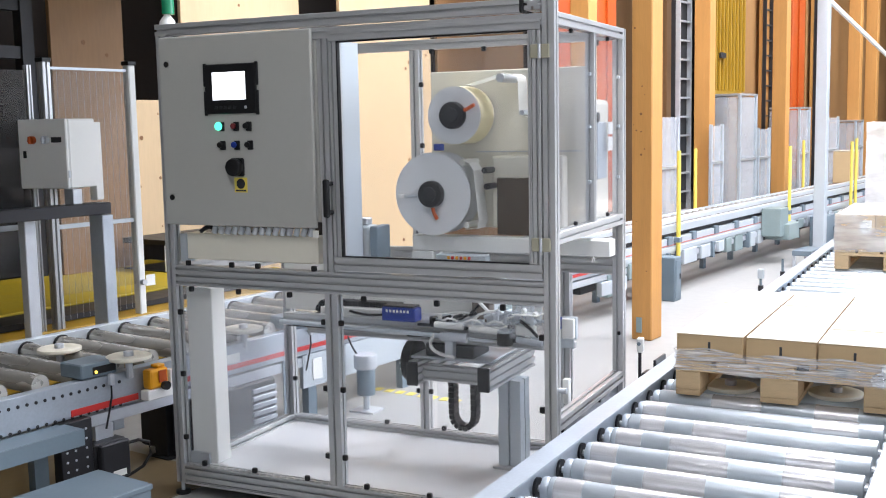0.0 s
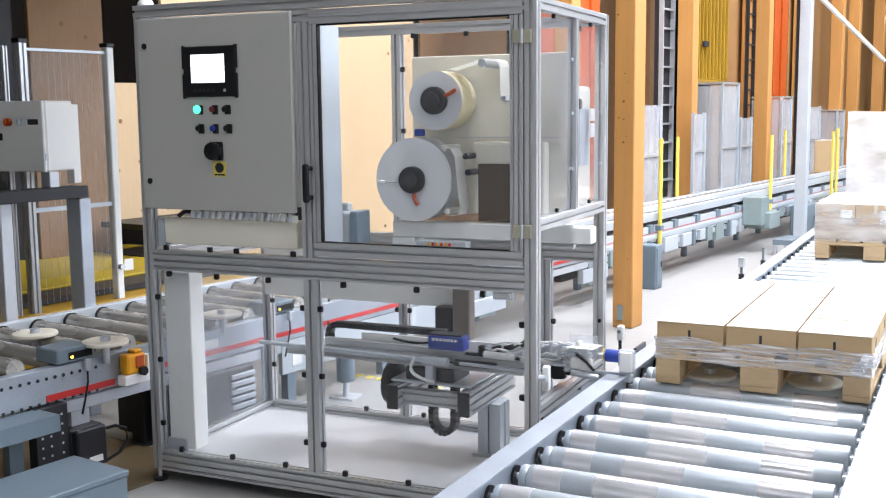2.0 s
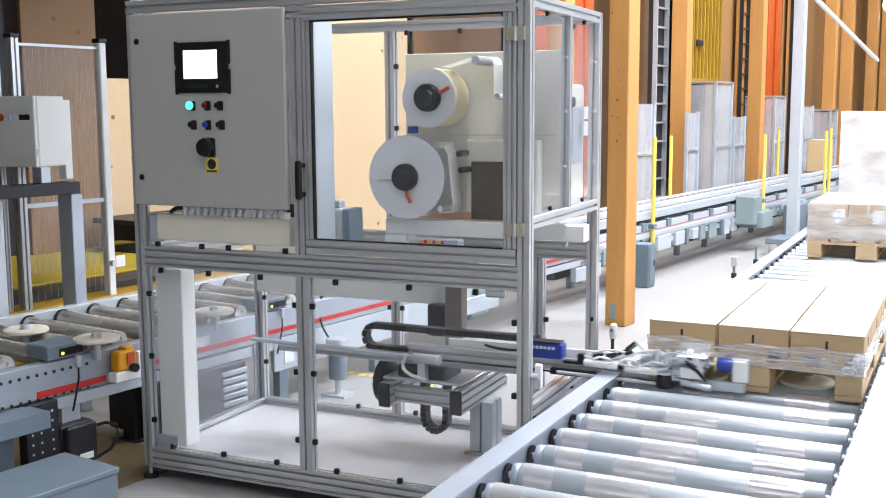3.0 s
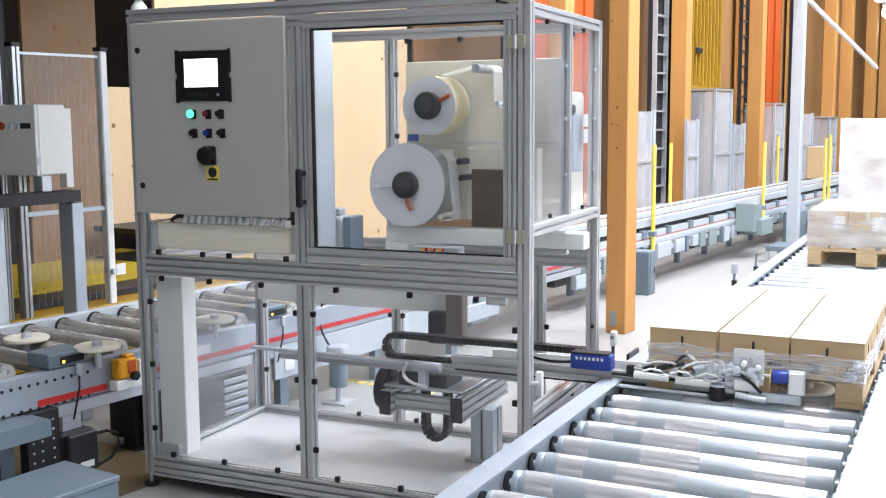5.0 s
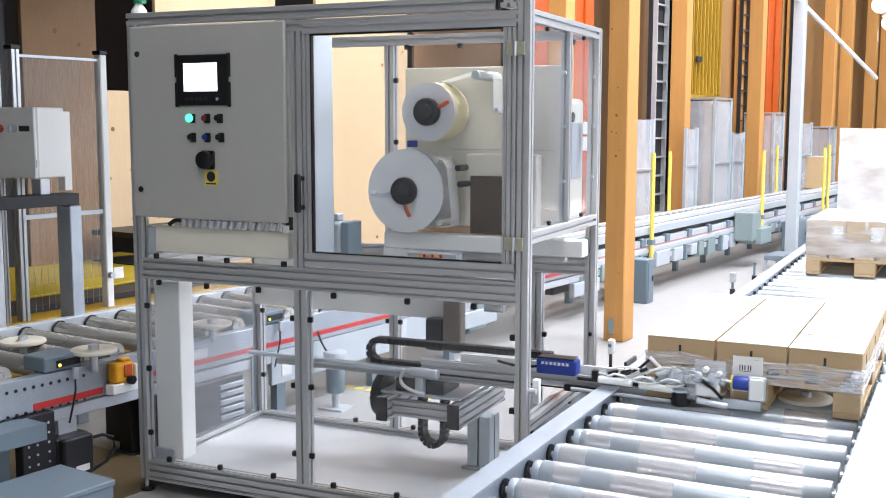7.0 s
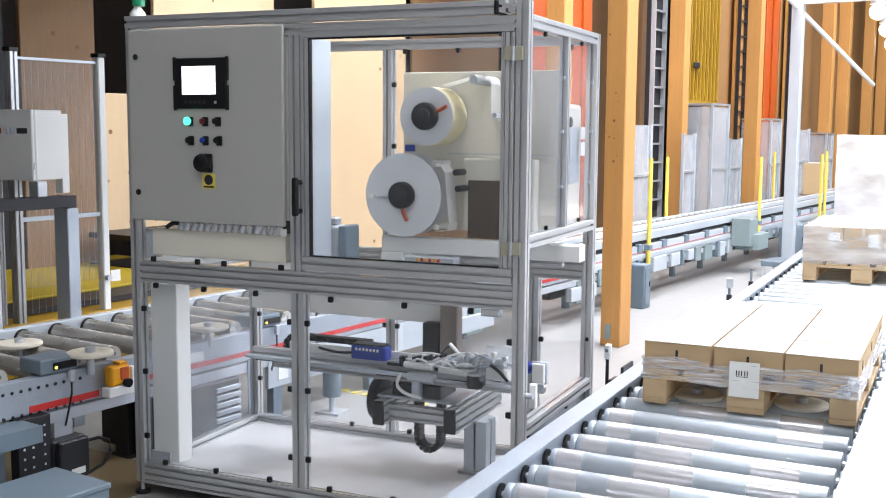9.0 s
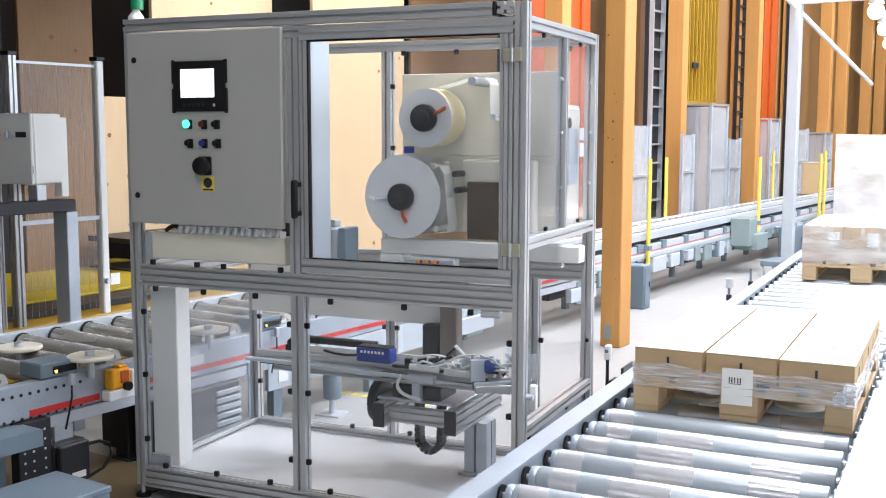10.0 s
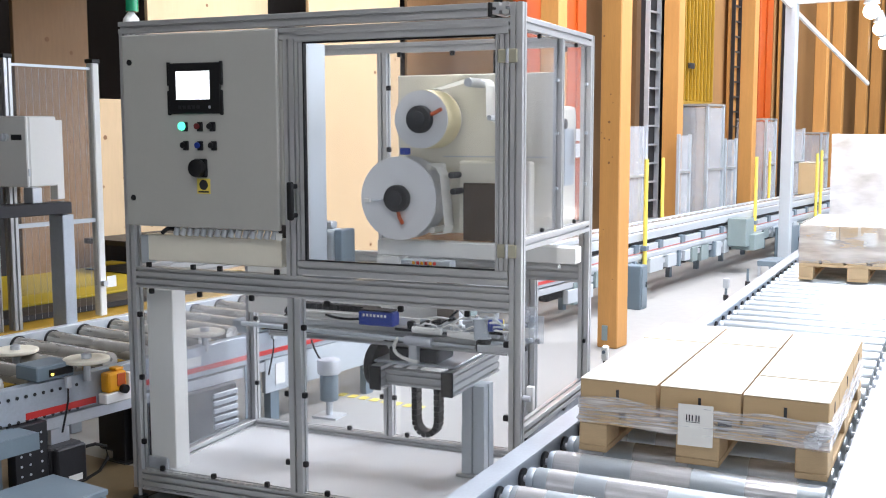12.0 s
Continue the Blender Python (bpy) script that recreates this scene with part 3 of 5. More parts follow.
def lathe(profile, seg=36, bm=None):
    bm = bm or bmesh.new()
    rows = [[bm.verts.new((r * math.cos(2 * math.pi * k / seg), r * math.sin(2 * math.pi * k / seg), z)) for k in range(seg)] for r, z in profile]
    n = len(rows)
    for i in range(n):
        a, b = rows[i], rows[(i + 1) % n]
        for k in range(seg):
            bm.faces.new((a[k], a[(k + 1) % seg], b[(k + 1) % seg], b[k]))
    return bm


# ---- the roller track in front ----
ROLL_Z = 0.58


def roller_track():
    con = thing("roller_conveyor", CONV, "pallet roller conveyor with galvanised side rails", "conveyor", kind="structure")
    lo, hi = -1.6, 14.0
    bm = box(-0.06, 0.0, lo, hi, 0.40, 0.60, 0.004)
    part("left_rail", bm, RAIL_ZINC, con, "galvanised side rail", CONV)
    part("left_lip", box(-0.06, 0.022, lo, hi, 0.60, 0.606), RAIL_ZINC, con, "", CONV)
    part("right_rail", box(0.985, 1.05, lo, hi, 0.40, 0.60, 0.004), STEEL, con, "galvanised side rail", CONV)
    part("right_cover", box(0.975, 1.12, lo, 1.9, 0.602, 0.612, 0.002), RAIL_ZINC, con, "flat grey cover plate", CONV)
    part("stop_plate", box(-0.075, -0.0615, 1.72, 1.88, 0.54, 0.628, 0.003), DARK, con, "dark stop plate", CONV)
    part("stop_block", box(-0.10, -0.0615, 1.62, 1.70, 0.52, 0.59, 0.004), BLACK, con, "black stop block", CONV)
    part("floor_edge", box(-0.22, -0.17, 1.6, hi, 0.0, 0.04), STEEL, con, "", CONV)
    r = 0.044
    shell = tube((0.055, 0, 0), (0.945, 0, 0), r, 28, bevel=0.004)
    me = mesh_of("roller", shell, ROLLER)
    smooth(me)
    cap = mesh_of("end_cap", tube((0.026, 0, 0), (0.054, 0, 0), r * 0.93, 20, bevel=0.006), RAIL_ZINC)
    smooth(cap)
    axle = mesh_of("axle", tube((0.0, 0, 0), (0.985, 0, 0), 0.012, 8), STEEL)
    hub = mesh_of("bearing_hub", tube((0.001, 0, 0), (0.010, 0, 0), 0.035, 16), DARK)
    bands = [mesh_of("band", tube((a, 0, 0), (b, 0, 0), r + 0.0012, 28), ROLLER_BAND) for a, b in ((0.30, 0.50), (0.70, 0.86), (0.075, 0.17))]
    for b in bands:
        smooth(b)
    for k in range(74):
        y = lo + 0.13 + k * 0.205
        if y > hi - 0.1:
            break
        m = pose(0, y, ROLL_Z - r)
        ro = share("roller", me, con, m)
        share("end_cap", cap, con, m)
        share("axle", axle, con, m)
        share("bearing_hub", hub, con, m)
        if y < 3:
            share("end_cap", cap, con, m @ pose(0.932, 0, 0))
            for i, b in enumerate(bands):
                if (k + i) % 3 != 1 or k < 12:
                    share("band", b, ro, pose(0.03 * math.sin(k * 2.1 + i), 0, 0))
    leg = mesh_of("leg", box(-0.05, -0.01, -0.04, 0.04, 0.0, 0.40), STEEL)
    for k in range(10):
        for x in (0.0, 1.04):
            share("leg", leg, con, pose(x, lo + 0.4 + k * 1.6, 0))


PW = 0.825


def pallet(name_label, wood=PALLET_WOOD):
    """A pallet 1.2 m long with its front at y = 0, its underside at z = 0."""
    p = thing("pallet", I4, name_label, "pallet", "loaded pallets")
    blk = {w: mesh_of("block", box(0, w, 0, 0.145 if w > 0.11 else 0.145, 0.022, 0.10, 0.003), wood) for w in (0.1, 0.145)}
    for x, w in ((0.0, 0.1), (PW / 2 - 0.0725, 0.145), (PW - 0.1, 0.1)):
        for y in (0.0, 0.5275, 1.055):
            share("block", blk[w], p, pose(x, y, 0))
        part("runner", box(x, x + w, 0, 1.2, 0, 0.022, 0.002), wood, p)
    for y in (0.0, 0.5275, 1.055):
        part("cross_board", box(0, PW, y, y + 0.145, 0.10, 0.122, 0.002), wood, p)
    for x, w in ((0, 0.145), (0.165, 0.15), (0.335, 0.135), (0.51, 0.11), (0.665, 0.16)):
        part("deck_board", box(x, x + w, 0, 1.2, 0.122, 0.144, 0.002), wood, p)
    return p


def carton(w, d, h, m, label, top=CARD_TOP, group="cartons on the pallet", card=False):
    c = thing("carton", m, label, "box", group)
    S = place_of(c)
    part("body", box(0.001, w - 0.001, 0.001, d - 0.001, 0, h, 0.003), CARD, c, "", S)
    part("lid", box(0.0, w, 0.0, d, h, h + 0.0025), top, c, "lid paled for strong light", S)
    if card:
        part("sticker", box(w * 0.62, w * 0.92, -0.0018, 0.0, h * 0.45, h * 0.85), PAPER, c, "white sticker", S)
        part("tape", box(w * 0.46, w * 0.54, -0.0012, 0.0, h * 0.7, h), CARD_TOP, c, "", S)
        return c
    part("hand_slot", box(w * 0.5 - 0.005, w * 0.5 + 0.005, -0.0018, 0.0, h * 0.42, h * 0.75), DARK, c, "dark slot", S)
    part("hand_slot", box(w, w + 0.0018, d * 0.5 - 0.005, d * 0.5 + 0.005, h * 0.42, h * 0.75), DARK, c, "dark slot", S)
    return c


def film_band(x0, x1, y0, y1, z0, z1, seed, parent, n=60, material=FILM):
    """A wrinkled band of stretch film round three sides."""
    rng = random.Random(seed)
    bm = bmesh.new()
    path = [(x0, y1)] + [(x0, y0)] + [(x1, y0)] + [(x1, y1)]
    pts = []
    for (ax, ay), (bx, by) in zip(path, path[1:]):
        for k in range(n):
            pts.append((ax + (bx - ax) * k / n, ay + (by - ay) * k / n))
    pts.append(path[-1])
    rows = 15
    grid = []
    for i, (x, y) in enumerate(pts):
        out = Vector((x - (x0 + x1) / 2, y - (y0 + y1) / 2, 0)).normalized()
        col = []
        for j in range(rows):
            f = j / (rows - 1)
            z = z0 + (z1 - z0) * f + 0.012 * noise.noise((i * 0.08, j * 0.5, seed))
            o = 0.005 + 0.012 * abs(noise.noise((i * 0.05, j * 1.7, seed + 3.3))) + 0.005 * noise.noise((i * 0.25, j * 3.1, seed))
            col.append(bm.verts.new((x + out.x * o, y + out.y * o, z)))
        grid.append(col)
    for a, b in zip(grid, grid[1:]):
        for j in range(rows - 1):
            bm.faces.new((a[j], b[j], b[j + 1], a[j + 1]))
    return part("film", bm, material, parent, "wrinkled clear stretch film", place_of(parent), True)


MOVING = {}


def near_load():
    """The pallet that is labelled and then rolls on."""
    base = CONV @ pose(0, 0, 0)
    p = pallet("bare wooden pallet with stretch film round its deck")
    load = [p]
    h = 0.108
    depths = ((0.80, 0.38), (0.24, 0.56, 0.375), (0.295, 0.49, 0.39))
    for i in range(3):
        y = 0.002 + (0.0, 0.004, 0.001)[i]
        for j, d in enumerate(depths[i]):
            y += d + 0.011
            load.append(carton(0.2690, d, h + 0.0008 * ((i + j) % 2), pose(0.001 + i * 0.2775 + 0.0012 * ((i * 2 + j) % 3) * (i < 2), y - d - 0.011, 0.146), "shallow brown carton with its lid paled for strong light, packed on the pallet"))
    p_film = film_band(0, PW, 0, 1.2, 0.102, 0.195, 1.0, p)
    for x in (0.478, 0.622):
        part("stamp", box(x, x + 0.046, -0.0025, -0.0005, 0.143, 0.165), DARK, p, "dark stamped block")
    crumple = bmesh.new()
    rng = random.Random(4)
    for k in range(4):
        bmesh.ops.create_icosphere(crumple, subdivisions=3, radius=0.02 + 0.008 * rng.random(), matrix=pose(0.775 + 0.014 * k, -0.012 + 0.02 * rng.random(), 0.125 + 0.014 * k))
    for v in crumple.verts:
        v.co += Vector(noise.noise_vector(v.co * 45)) * 0.022
    part("film_tail", crumple, FILM, p, "crumpled tail of stretch film")
    MOVING["load"] = [(o, o.matrix_basis.copy()) for o in load]


def far_load():
    for y, x, layers, hh, film in ((5.45, 0.20, 1, 0.262, FILM_LOAD), (7.2, 0.22, 4, 0.231, FILM_WHITE)):
        p = pallet("wooden pallet carrying a tall wrapped load" if layers > 1 else "wooden pallet carrying one wrapped layer of cartons")
        p.matrix_basis = CONV @ pose(x, y, ROLL_Z)
        for l in range(layers):
            for j in range(2):
                for i in range(3):
                    carton(0.272, 0.57, hh - 0.004, CONV @ pose(x + 0.003 + i * 0.2745, y + 0.01 + j * 0.58, ROLL_Z + 0.146 + l * hh), "brown carton stacked under white stretch film", group="stacked cartons", card=True)
        film_band(0, PW, 0, 1.2, 0.13, 0.15 + layers * hh, y, p, 40, film)


# ---- the labelling machine ----
W, D, H = 1.885, 0.98, 2.17
M = 0.05


def labelling_machine():
    mc = thing("labelling_machine", (0.94, 0.5, 0), "aluminium-framed pallet labelling machine with clear panels", "machine")

    def P(name, bm, material, label="", round_=False, parent=mc):
        return part(name, bm, material, parent, label, I4, round_)
    # frame
    for x, y in ((0, 0), (0, D - M), (W - M, 0), (W - M, D - M)):
        P("corner_post", slotted("z", 0.06, H - 0.052 if y or x < 1 else H - 0.002, x, x + M, y, y + M), ALU, "slotted aluminium profile")
    for x, y in ((0.02, 0.02), (0.02, D - 0.03), (W - 0.03, 0.02), (W - 0.03, D - 0.03)):
        foot = P("foot", tube((x, y, 0.0), (x, y, 0.018), 0.035, 16, bevel=0.004), BLACK, "black levelling foot", True)
        part("spindle", tube((x, y, 0.018), (x, y, 0.062), 0.009, 10), STEEL, foot)
    P("top_beam", slotted("x", 0.0, W - M - 0.09, -0.002, 0.045, H - 0.052, H), ALU)
    P("end_cap", box(W - M - 0.089, W - M - 0.075, -0.003, 0.046, H - 0.053, H + 0.001, 0.003), BLACK, "black end cap")
    P("top_stub", slotted("y", -0.002, 0.1, W - M - 0.07, W - M - 0.004, H - 0.045, H), ALU)
    P("top_beam", slotted("x", M, W - M, D - M, D, H - 0.1, H - 0.052), ALU)
    for x in (0, W - M):
        P("top_rail", slotted("y", M, D - M, x, x + M, H - 0.1, H - 0.052), ALU)
    P("head_rail", slotted("x", M, W - M, 0.002, M, 2.065, 2.112), ALU)
    P("mid_beam", slotted("x", M, W - M, 0.0, M, 0.994, 1.088, 0.032), ALU, "wide slotted aluminium beam")
    P("mid_beam", slotted("x", M, W - M, D - M, D, 0.994, 1.088, 0.032), ALU, "wide slotted aluminium beam")
    P("mid_rail", slotted("y", M, D - M, 0, M, 0.994, 1.088, 0.032), ALU)
    P("base_beam", slotted("x", M, W - M, 0.0, M, 0.055, 0.150, 0.032), ALU, "wide slotted aluminium beam")
    P("base_beam", slotted("x", M, W - M, D - M, D, 0.055, 0.150, 0.032), ALU, "wide slotted aluminium beam")
    for x in (0, W - M):
        P("base_rail", slotted("y", M, D - M, x, x + M, 0.06, 0.150, 0.045), ALU)
    P("side_rail", slotted("y", M, D - M, W - M, W, 0.49, 0.54), ALU)
    P("side_rail", slotted("y", M, D - M, W - M, W, 1.232, 1.28), ALU)
    P("side_post", slotted("z", 1.28, H - 0.1, W - 0.04, W, 0.50, 0.53), ALU)
    P("lower_post", slotted("z", 0.150, 0.994, 0.842, 0.905, 0.001, M), ALU)
    P("upper_post", slotted("z", 1.088, 2.065, 0.842, 0.89, 0.001, M), ALU)
    for x in (0.82, 1.575):
        P("back_post", slotted("z", 0.150, 0.994, x, x + M, D - M, D), ALU)
    P("back_post", slotted("z", 1.088, H - 0.1, 0.80, 0.85, D - M, D), ALU)
    # lower clear panels and floor board
    P("floor_board", box(M, W - M, M, D - M, 0.10, 0.115, 0.002), FLOOR_WHITE, "white floor board")
    for a, b in ((0.052, 0.84), (0.907, W - 0.052)):
        P("clear_panel", box(a, b, 0.022, 0.027, 0.155, 0.99), CLEAR, "clear plastic panel")
        P("clear_panel", box(a, b, D - 0.027, D - 0.022, 0.155, 0.99), CLEAR, "clear plastic panel")
    P("clear_panel", box(0.022, 0.027, 0.055, D - 0.055, 0.155, 0.99), CLEAR_SIDE, "clear plastic panel")
    P("clear_panel", box(W - 0.027, W - 0.022, 0.055, D - 0.055, 0.155, 0.488), CLEAR_LOW, "clear plastic panel")
    P("clear_panel", box(W - 0.027, W - 0.022, 0.055, 0.498, 1.285, H - 0.105), CLEAR_SIDE, "clear plastic panel")
    P("clear_panel", box(W - 0.027, W - 0.022, 0.532, D - 0.055, 1.285, H - 0.105), CLEAR_SIDE, "clear plastic panel")
    P("clear_panel", box(0.852, W - 0.052, D - 0.027, D - 0.022, 1.092, H - 0.105), CLEAR, "clear plastic panel")
    # black panel clips
    clip = mesh_of("clip", box(-0.011, 0.011, -0.012, 0.006, -0.012, 0.012, 0.003), BLACK)
    spots = [(x, 0.012, 0.165) for x in (0.16, 0.44, 0.72, 1.02, 1.32, 1.62)] + [(x, 0.012, 0.98) for x in (0.13, 0.39, 0.66, 1.03, 1.37, 1.66)]
    spots += [(x, 0.012, z) for x in (0.06, 0.831, 0.917, W - 0.062) for z in (0.28, 0.58, 0.87)]
    spots += [(x, D - 0.04, 0.165) for x in (0.3, 0.62, 0.95, 1.3)] + [(x, D - 0.04, z) for x in (0.06, 0.81, 0.88, 1.56, 1.64) for z in (0.35, 0.7)]
    spots += [(x, D - 0.04, 2.06) for x in (0.92, 1.2, 1.5, 1.76)] + [(0.86, D - 0.04, z) for z in (1.3, 1.6, 1.9)] + [(x, D - 0.04, 1.1) for x in (0.95, 1.3, 1.62)]
    spots += [(x, 0.012, 1.099) for x in (0.12, 0.36, 0.5, 0.79)]
    o = mc.matrix_basis.translation
    for s in spots:
        share("clip", clip, mc, Matrix.Translation(Vector(s) - o))
    clip_side = mesh_of("clip", box(-0.010, 0.004, -0.009, 0.009, -0.009, 0.009, 0.003), BLACK)
    for y, z in ((0.25, 2.06), (0.75, 2.06), (0.30, 1.292), (0.75, 1.292), (0.12, 0.475), (0.62, 0.475), (0.93, 0.72)):
        share("clip", clip_side, mc, Matrix.Translation(Vector((W - 0.015, y, z)) - o))
    clip_pale = mesh_of("clip", box(-0.010, 0.004, -0.006, 0.006, -0.007, 0.007, 0.002), PLATE_GREY)
    for y in (0.062, 0.488, 0.542, 0.918):
        for z in (1.45, 1.68, 1.9):
            share("clip", clip_pale, mc, Matrix.Translation(Vector((W - 0.015, y, z)) - o))
    # two white plates drawn in place of bright reflections on the side panel
    for z0, z1 in ((1.572, 1.634), (1.645, 1.70)):
        P("white_tag", box(W - 0.034, W - 0.0285, 0.80, 0.865, z0, z1, 0.002), WHITE, "white plate drawn for a bright reflection in the panel")
    # control cabinet behind a grey door
    P("cabinet_body", box(0.052, 0.838, 0.004, 0.22, 1.30, 2.062, 0.004), CABINET, "grey control cabinet")
    door = P("cabinet_door", box(0.031, 0.826, -0.022, -0.001, 1.276, 2.108, 0.006, seg=2), CABINET, "flat grey painted cabinet door")
    for x, z in ((0.075, 1.99), (0.075, 1.40)):
        part("lock_plate", box(x - 0.02, x + 0.02, -0.0245, -0.0222, z - 0.02, z + 0.02, 0.001), CABINET, door)
        part("lock", tube((x, -0.028, z), (x, -0.021, z), 0.013, 14), BLACK, door, "black lock")
    hmi = part("screen_bezel", box(0.286, 0.555, -0.034, -0.0225, 1.766, 1.98, 0.004), BLACK, door, "black touch-screen bezel")
    for x, z0, z1 in ((0.278, 1.885, 1.985), (0.548, 1.885, 1.985), (0.278, 1.76, 1.865), (0.548, 1.76, 1.865)):
        part("bezel_corner", box(x, x + 0.016, -0.033, -0.0225, z0, z1, 0.003), BLACK, door)
    part("screen", box(0.330, 0.502, -0.0365, -0.0345, 1.826, 1.945), SCREEN, door, "bright white screen")
    for k in range(5):
        part("key", box(0.338 + k * 0.024, 0.354 + k * 0.024, -0.036, -0.0342, 1.787, 1.800, 0.001), DARK, door, "small grey key")
    part("key", tube((0.50, -0.036, 1.793), (0.50, -0.0342, 1.793), 0.007, 10), STEEL, door)
    for x, z, m, lab in ((0.352, 1.713, GREEN_GLOW, "lit green button"), (0.430, 1.713, RED_DK, "dark red button"), (0.495, 1.713, BLACK, "black selector"),
                         (0.355, 1.632, BLACK, "black button"), (0.430, 1.632, BLUE, "blue button"), (0.500, 1.632, BLACK, "black button")):
        b = part("push_button", tube((x, -0.04, z), (x, -0.0225, z), 0.013 if m is not GREEN_GLOW else 0.018, 20, bevel=0.003), m, door, lab, round_=True)
        part("button_holder", box(x - 0.004, x + 0.026, -0.031, -0.0225, z - 0.022, z + 0.018, 0.003), BLACK, door)
    part("switch_plate", box(0.405, 0.475, -0.032, -0.0225, 1.495, 1.575, 0.006), BLACK, door, "black main switch")
    part("switch_knob", tube((0.435, -0.062, 1.535), (0.435, -0.032, 1.535), 0.038, 24, bevel=0.005), BLACK, door, "", round_=True)
    part("sticker", box(0.418, 0.485, -0.0245, -0.0226, 1.425, 1.49), YELLOW, door, "yellow warning sticker")
    part("sticker_mark", tube((0.452, -0.0258, 1.463), (0.452, -0.0247, 1.463), 0.022, 18), DARK, door, "dark round mark")
    part("sticker_text", box(0.425, 0.478, -0.0258, -0.0247, 1.43, 1.437), DARK, door)
    # cable trunking under the cabinet
    P("trunking_end", box(0.056, 0.098, 0.035, 0.09, 1.10, 1.23, 0.003), PLATE_GREY)
    P("trunking", box(0.10, 0.80, 0.03, 0.10, 1.115, 1.235, 0.004), CREAM, "cream cable trunking")
    for k in range(15):
        P("cable_gland", tube((0.27 + k * 0.036, 0.012, 1.240), (0.282 + k * 0.036, 0.012, 1.272), 0.0135, 12), STEEL if k % 4 else PLATE_GREY, "bright cable gland", True)
    P("cable", bent(arc((0.19, 0.02, 1.243), (0.27, 0.02, 1.255), -0.015), 0.010), DARK, "dark cable")
    P("tag", box(0.795, 0.825, -0.001, 0.001, 1.235, 1.265), WHITE)
    # window door
    dr = P("window_door", slotted("x", 0.90, 1.83, -0.004, 0.04, 1.098, 1.156), ALU, "aluminium-framed clear door")
    for bm in (slotted("x", 0.90, 1.83, -0.004, 0.04, 2.052, 2.098), slotted("z", 1.158, 2.05, 0.90, 0.938, -0.004, 0.04), slotted("z", 1.158, 2.05, 1.778, 1.83, -0.004, 0.04, 0.026)):
        part("door_stile", bm, ALU, dr)
    part("pane", box(0.938, 1.778, 0.016, 0.021, 1.157, 2.051), CLEAR, dr, "clear pane")
    for bm in (box(0.938, 0.944, -0.0045, 0.016, 1.157, 2.051), box(0.944, 1.778, -0.0045, 0.016, 2.045, 2.051), box(0.944, 1.778, -0.0045, 0.016, 1.157, 1.161)):
        part("seal", bm, BLACK, dr, "black rubber seal")
    hd = part("handle", box(0.883, 0.911, -0.058, -0.036, 1.325, 1.485, 0.009, seg=3), BLACK, dr, "black pull handle", round_=True)
    for z in (1.335, 1.455):
        part("handle_foot", box(0.886, 0.908, -0.038, -0.0045, z, z + 0.02, 0.004), BLACK, dr)
    for z in (1.97, 1.235):
        h = part("hinge", box(1.79, 1.868, -0.013, -0.0045, z - 0.026, z + 0.026, 0.003), HINGE, dr, "olive-beige hinge")
        part("hinge_pin", tube((1.83, -0.016, z - 0.026), (1.83, -0.016, z + 0.026), 0.006, 10), STEEL, dr)
    # inside, upper part: cabinet side, printer and reels
    P("side_sheet", box(0.892, 0.897, 0.052, 0.25, 1.10, 2.06), PLATE_GREY, "pale blue-grey sheet")
    P("printer_plate", box(1.075, 1.84, 0.60, 0.63, 1.235, 1.94, 0.004), CREAM, "cream mounting plate")
    P("printer_body", box(1.40, 1.735, 0.53, 0.599, 1.24, 1.56, 0.012, seg=3), CREAM, "cream printer housing")
    P("printer_window", box(1.435, 1.70, 0.505, 0.5295, 1.213, 1.465, 0.004), BROWN_GLASS, "dark smoked window")
    P("printer_case", box(1.42, 1.83, 0.632, 0.90, 1.25, 1.80, 0.02, seg=2), CREAM, "cream printer case behind the plate")
    P("case_vent", box(1.8305, 1.836, 0.70, 0.84, 1.45, 1.70, 0.003), PLATE_GREY)
    P("case_knob", tube((1.8305, 0.68, 1.72), (1.85, 0.68, 1.72), 0.022, 14, bevel=0.004), BLACK, "black knob", True)
    P("screw", tube((1.62, 0.594, 1.62), (1.62, 0.599, 1.62), 0.007, 10), DARK)
    P("paper_seam", box(1.30, 1.80, 0.5965, 0.599, 1.575, 1.58), STEEL)

    def reel(cx, cz, r, r_roll, y, lab, thick=0.115):
        front = P("reel_disc", ring(cx, cz, y, y + 0.006, r, 0.045, 64), DISC, "large pale plastic reel disc", True)
        part("label_roll", ring(cx, cz, y + 0.0075, y + thick, r_roll, 0.04, 64), PAPER_YELLOW, front, lab, round_=True)
        part("back_disc", ring(cx, cz, y + thick + 0.002, y + thick + 0.008, r, 0.045, 64), DISC, front, "", round_=True)
        hb = part("hub", tube((cx, y - 0.035, cz), (cx, y + 0.02, cz), 0.060, 32, bevel=0.012), BLACK, front, "black hub", round_=True)
        part("hub_cap", tube((cx + 0.004, y - 0.05, cz), (cx + 0.004, y - 0.035, cz), 0.034, 24, bevel=0.006), DARK, front, "", round_=True)
        part("spindle", tube((cx, y + 0.02, cz), (cx, 0.602, cz), 0.03, 16), STEEL, front)
        return front
    a = reel(1.161, 1.396, 0.184, 0.06, 0.42, "nearly empty label roll")
    part("lever", bent([(1.166, 0.405, 1.345), (1.174, 0.405, 1.312), (1.190, 0.405, 1.285)], 0.0085, 10), ORANGE, a, "orange lever")
    part("clip_lever", box(0.999, 1.03, 0.40, 0.412, 1.376, 1.394, 0.003), WHITE, a, "bright clip")
    part("rod", tube((1.044, 0.408, 1.384), (1.094, 0.408, 1.388), 0.005, 8), STEEL, a)
    b = reel(1.272, 1.741, 0.126, 0.128, 0.42, "cream label roll", 0.15)
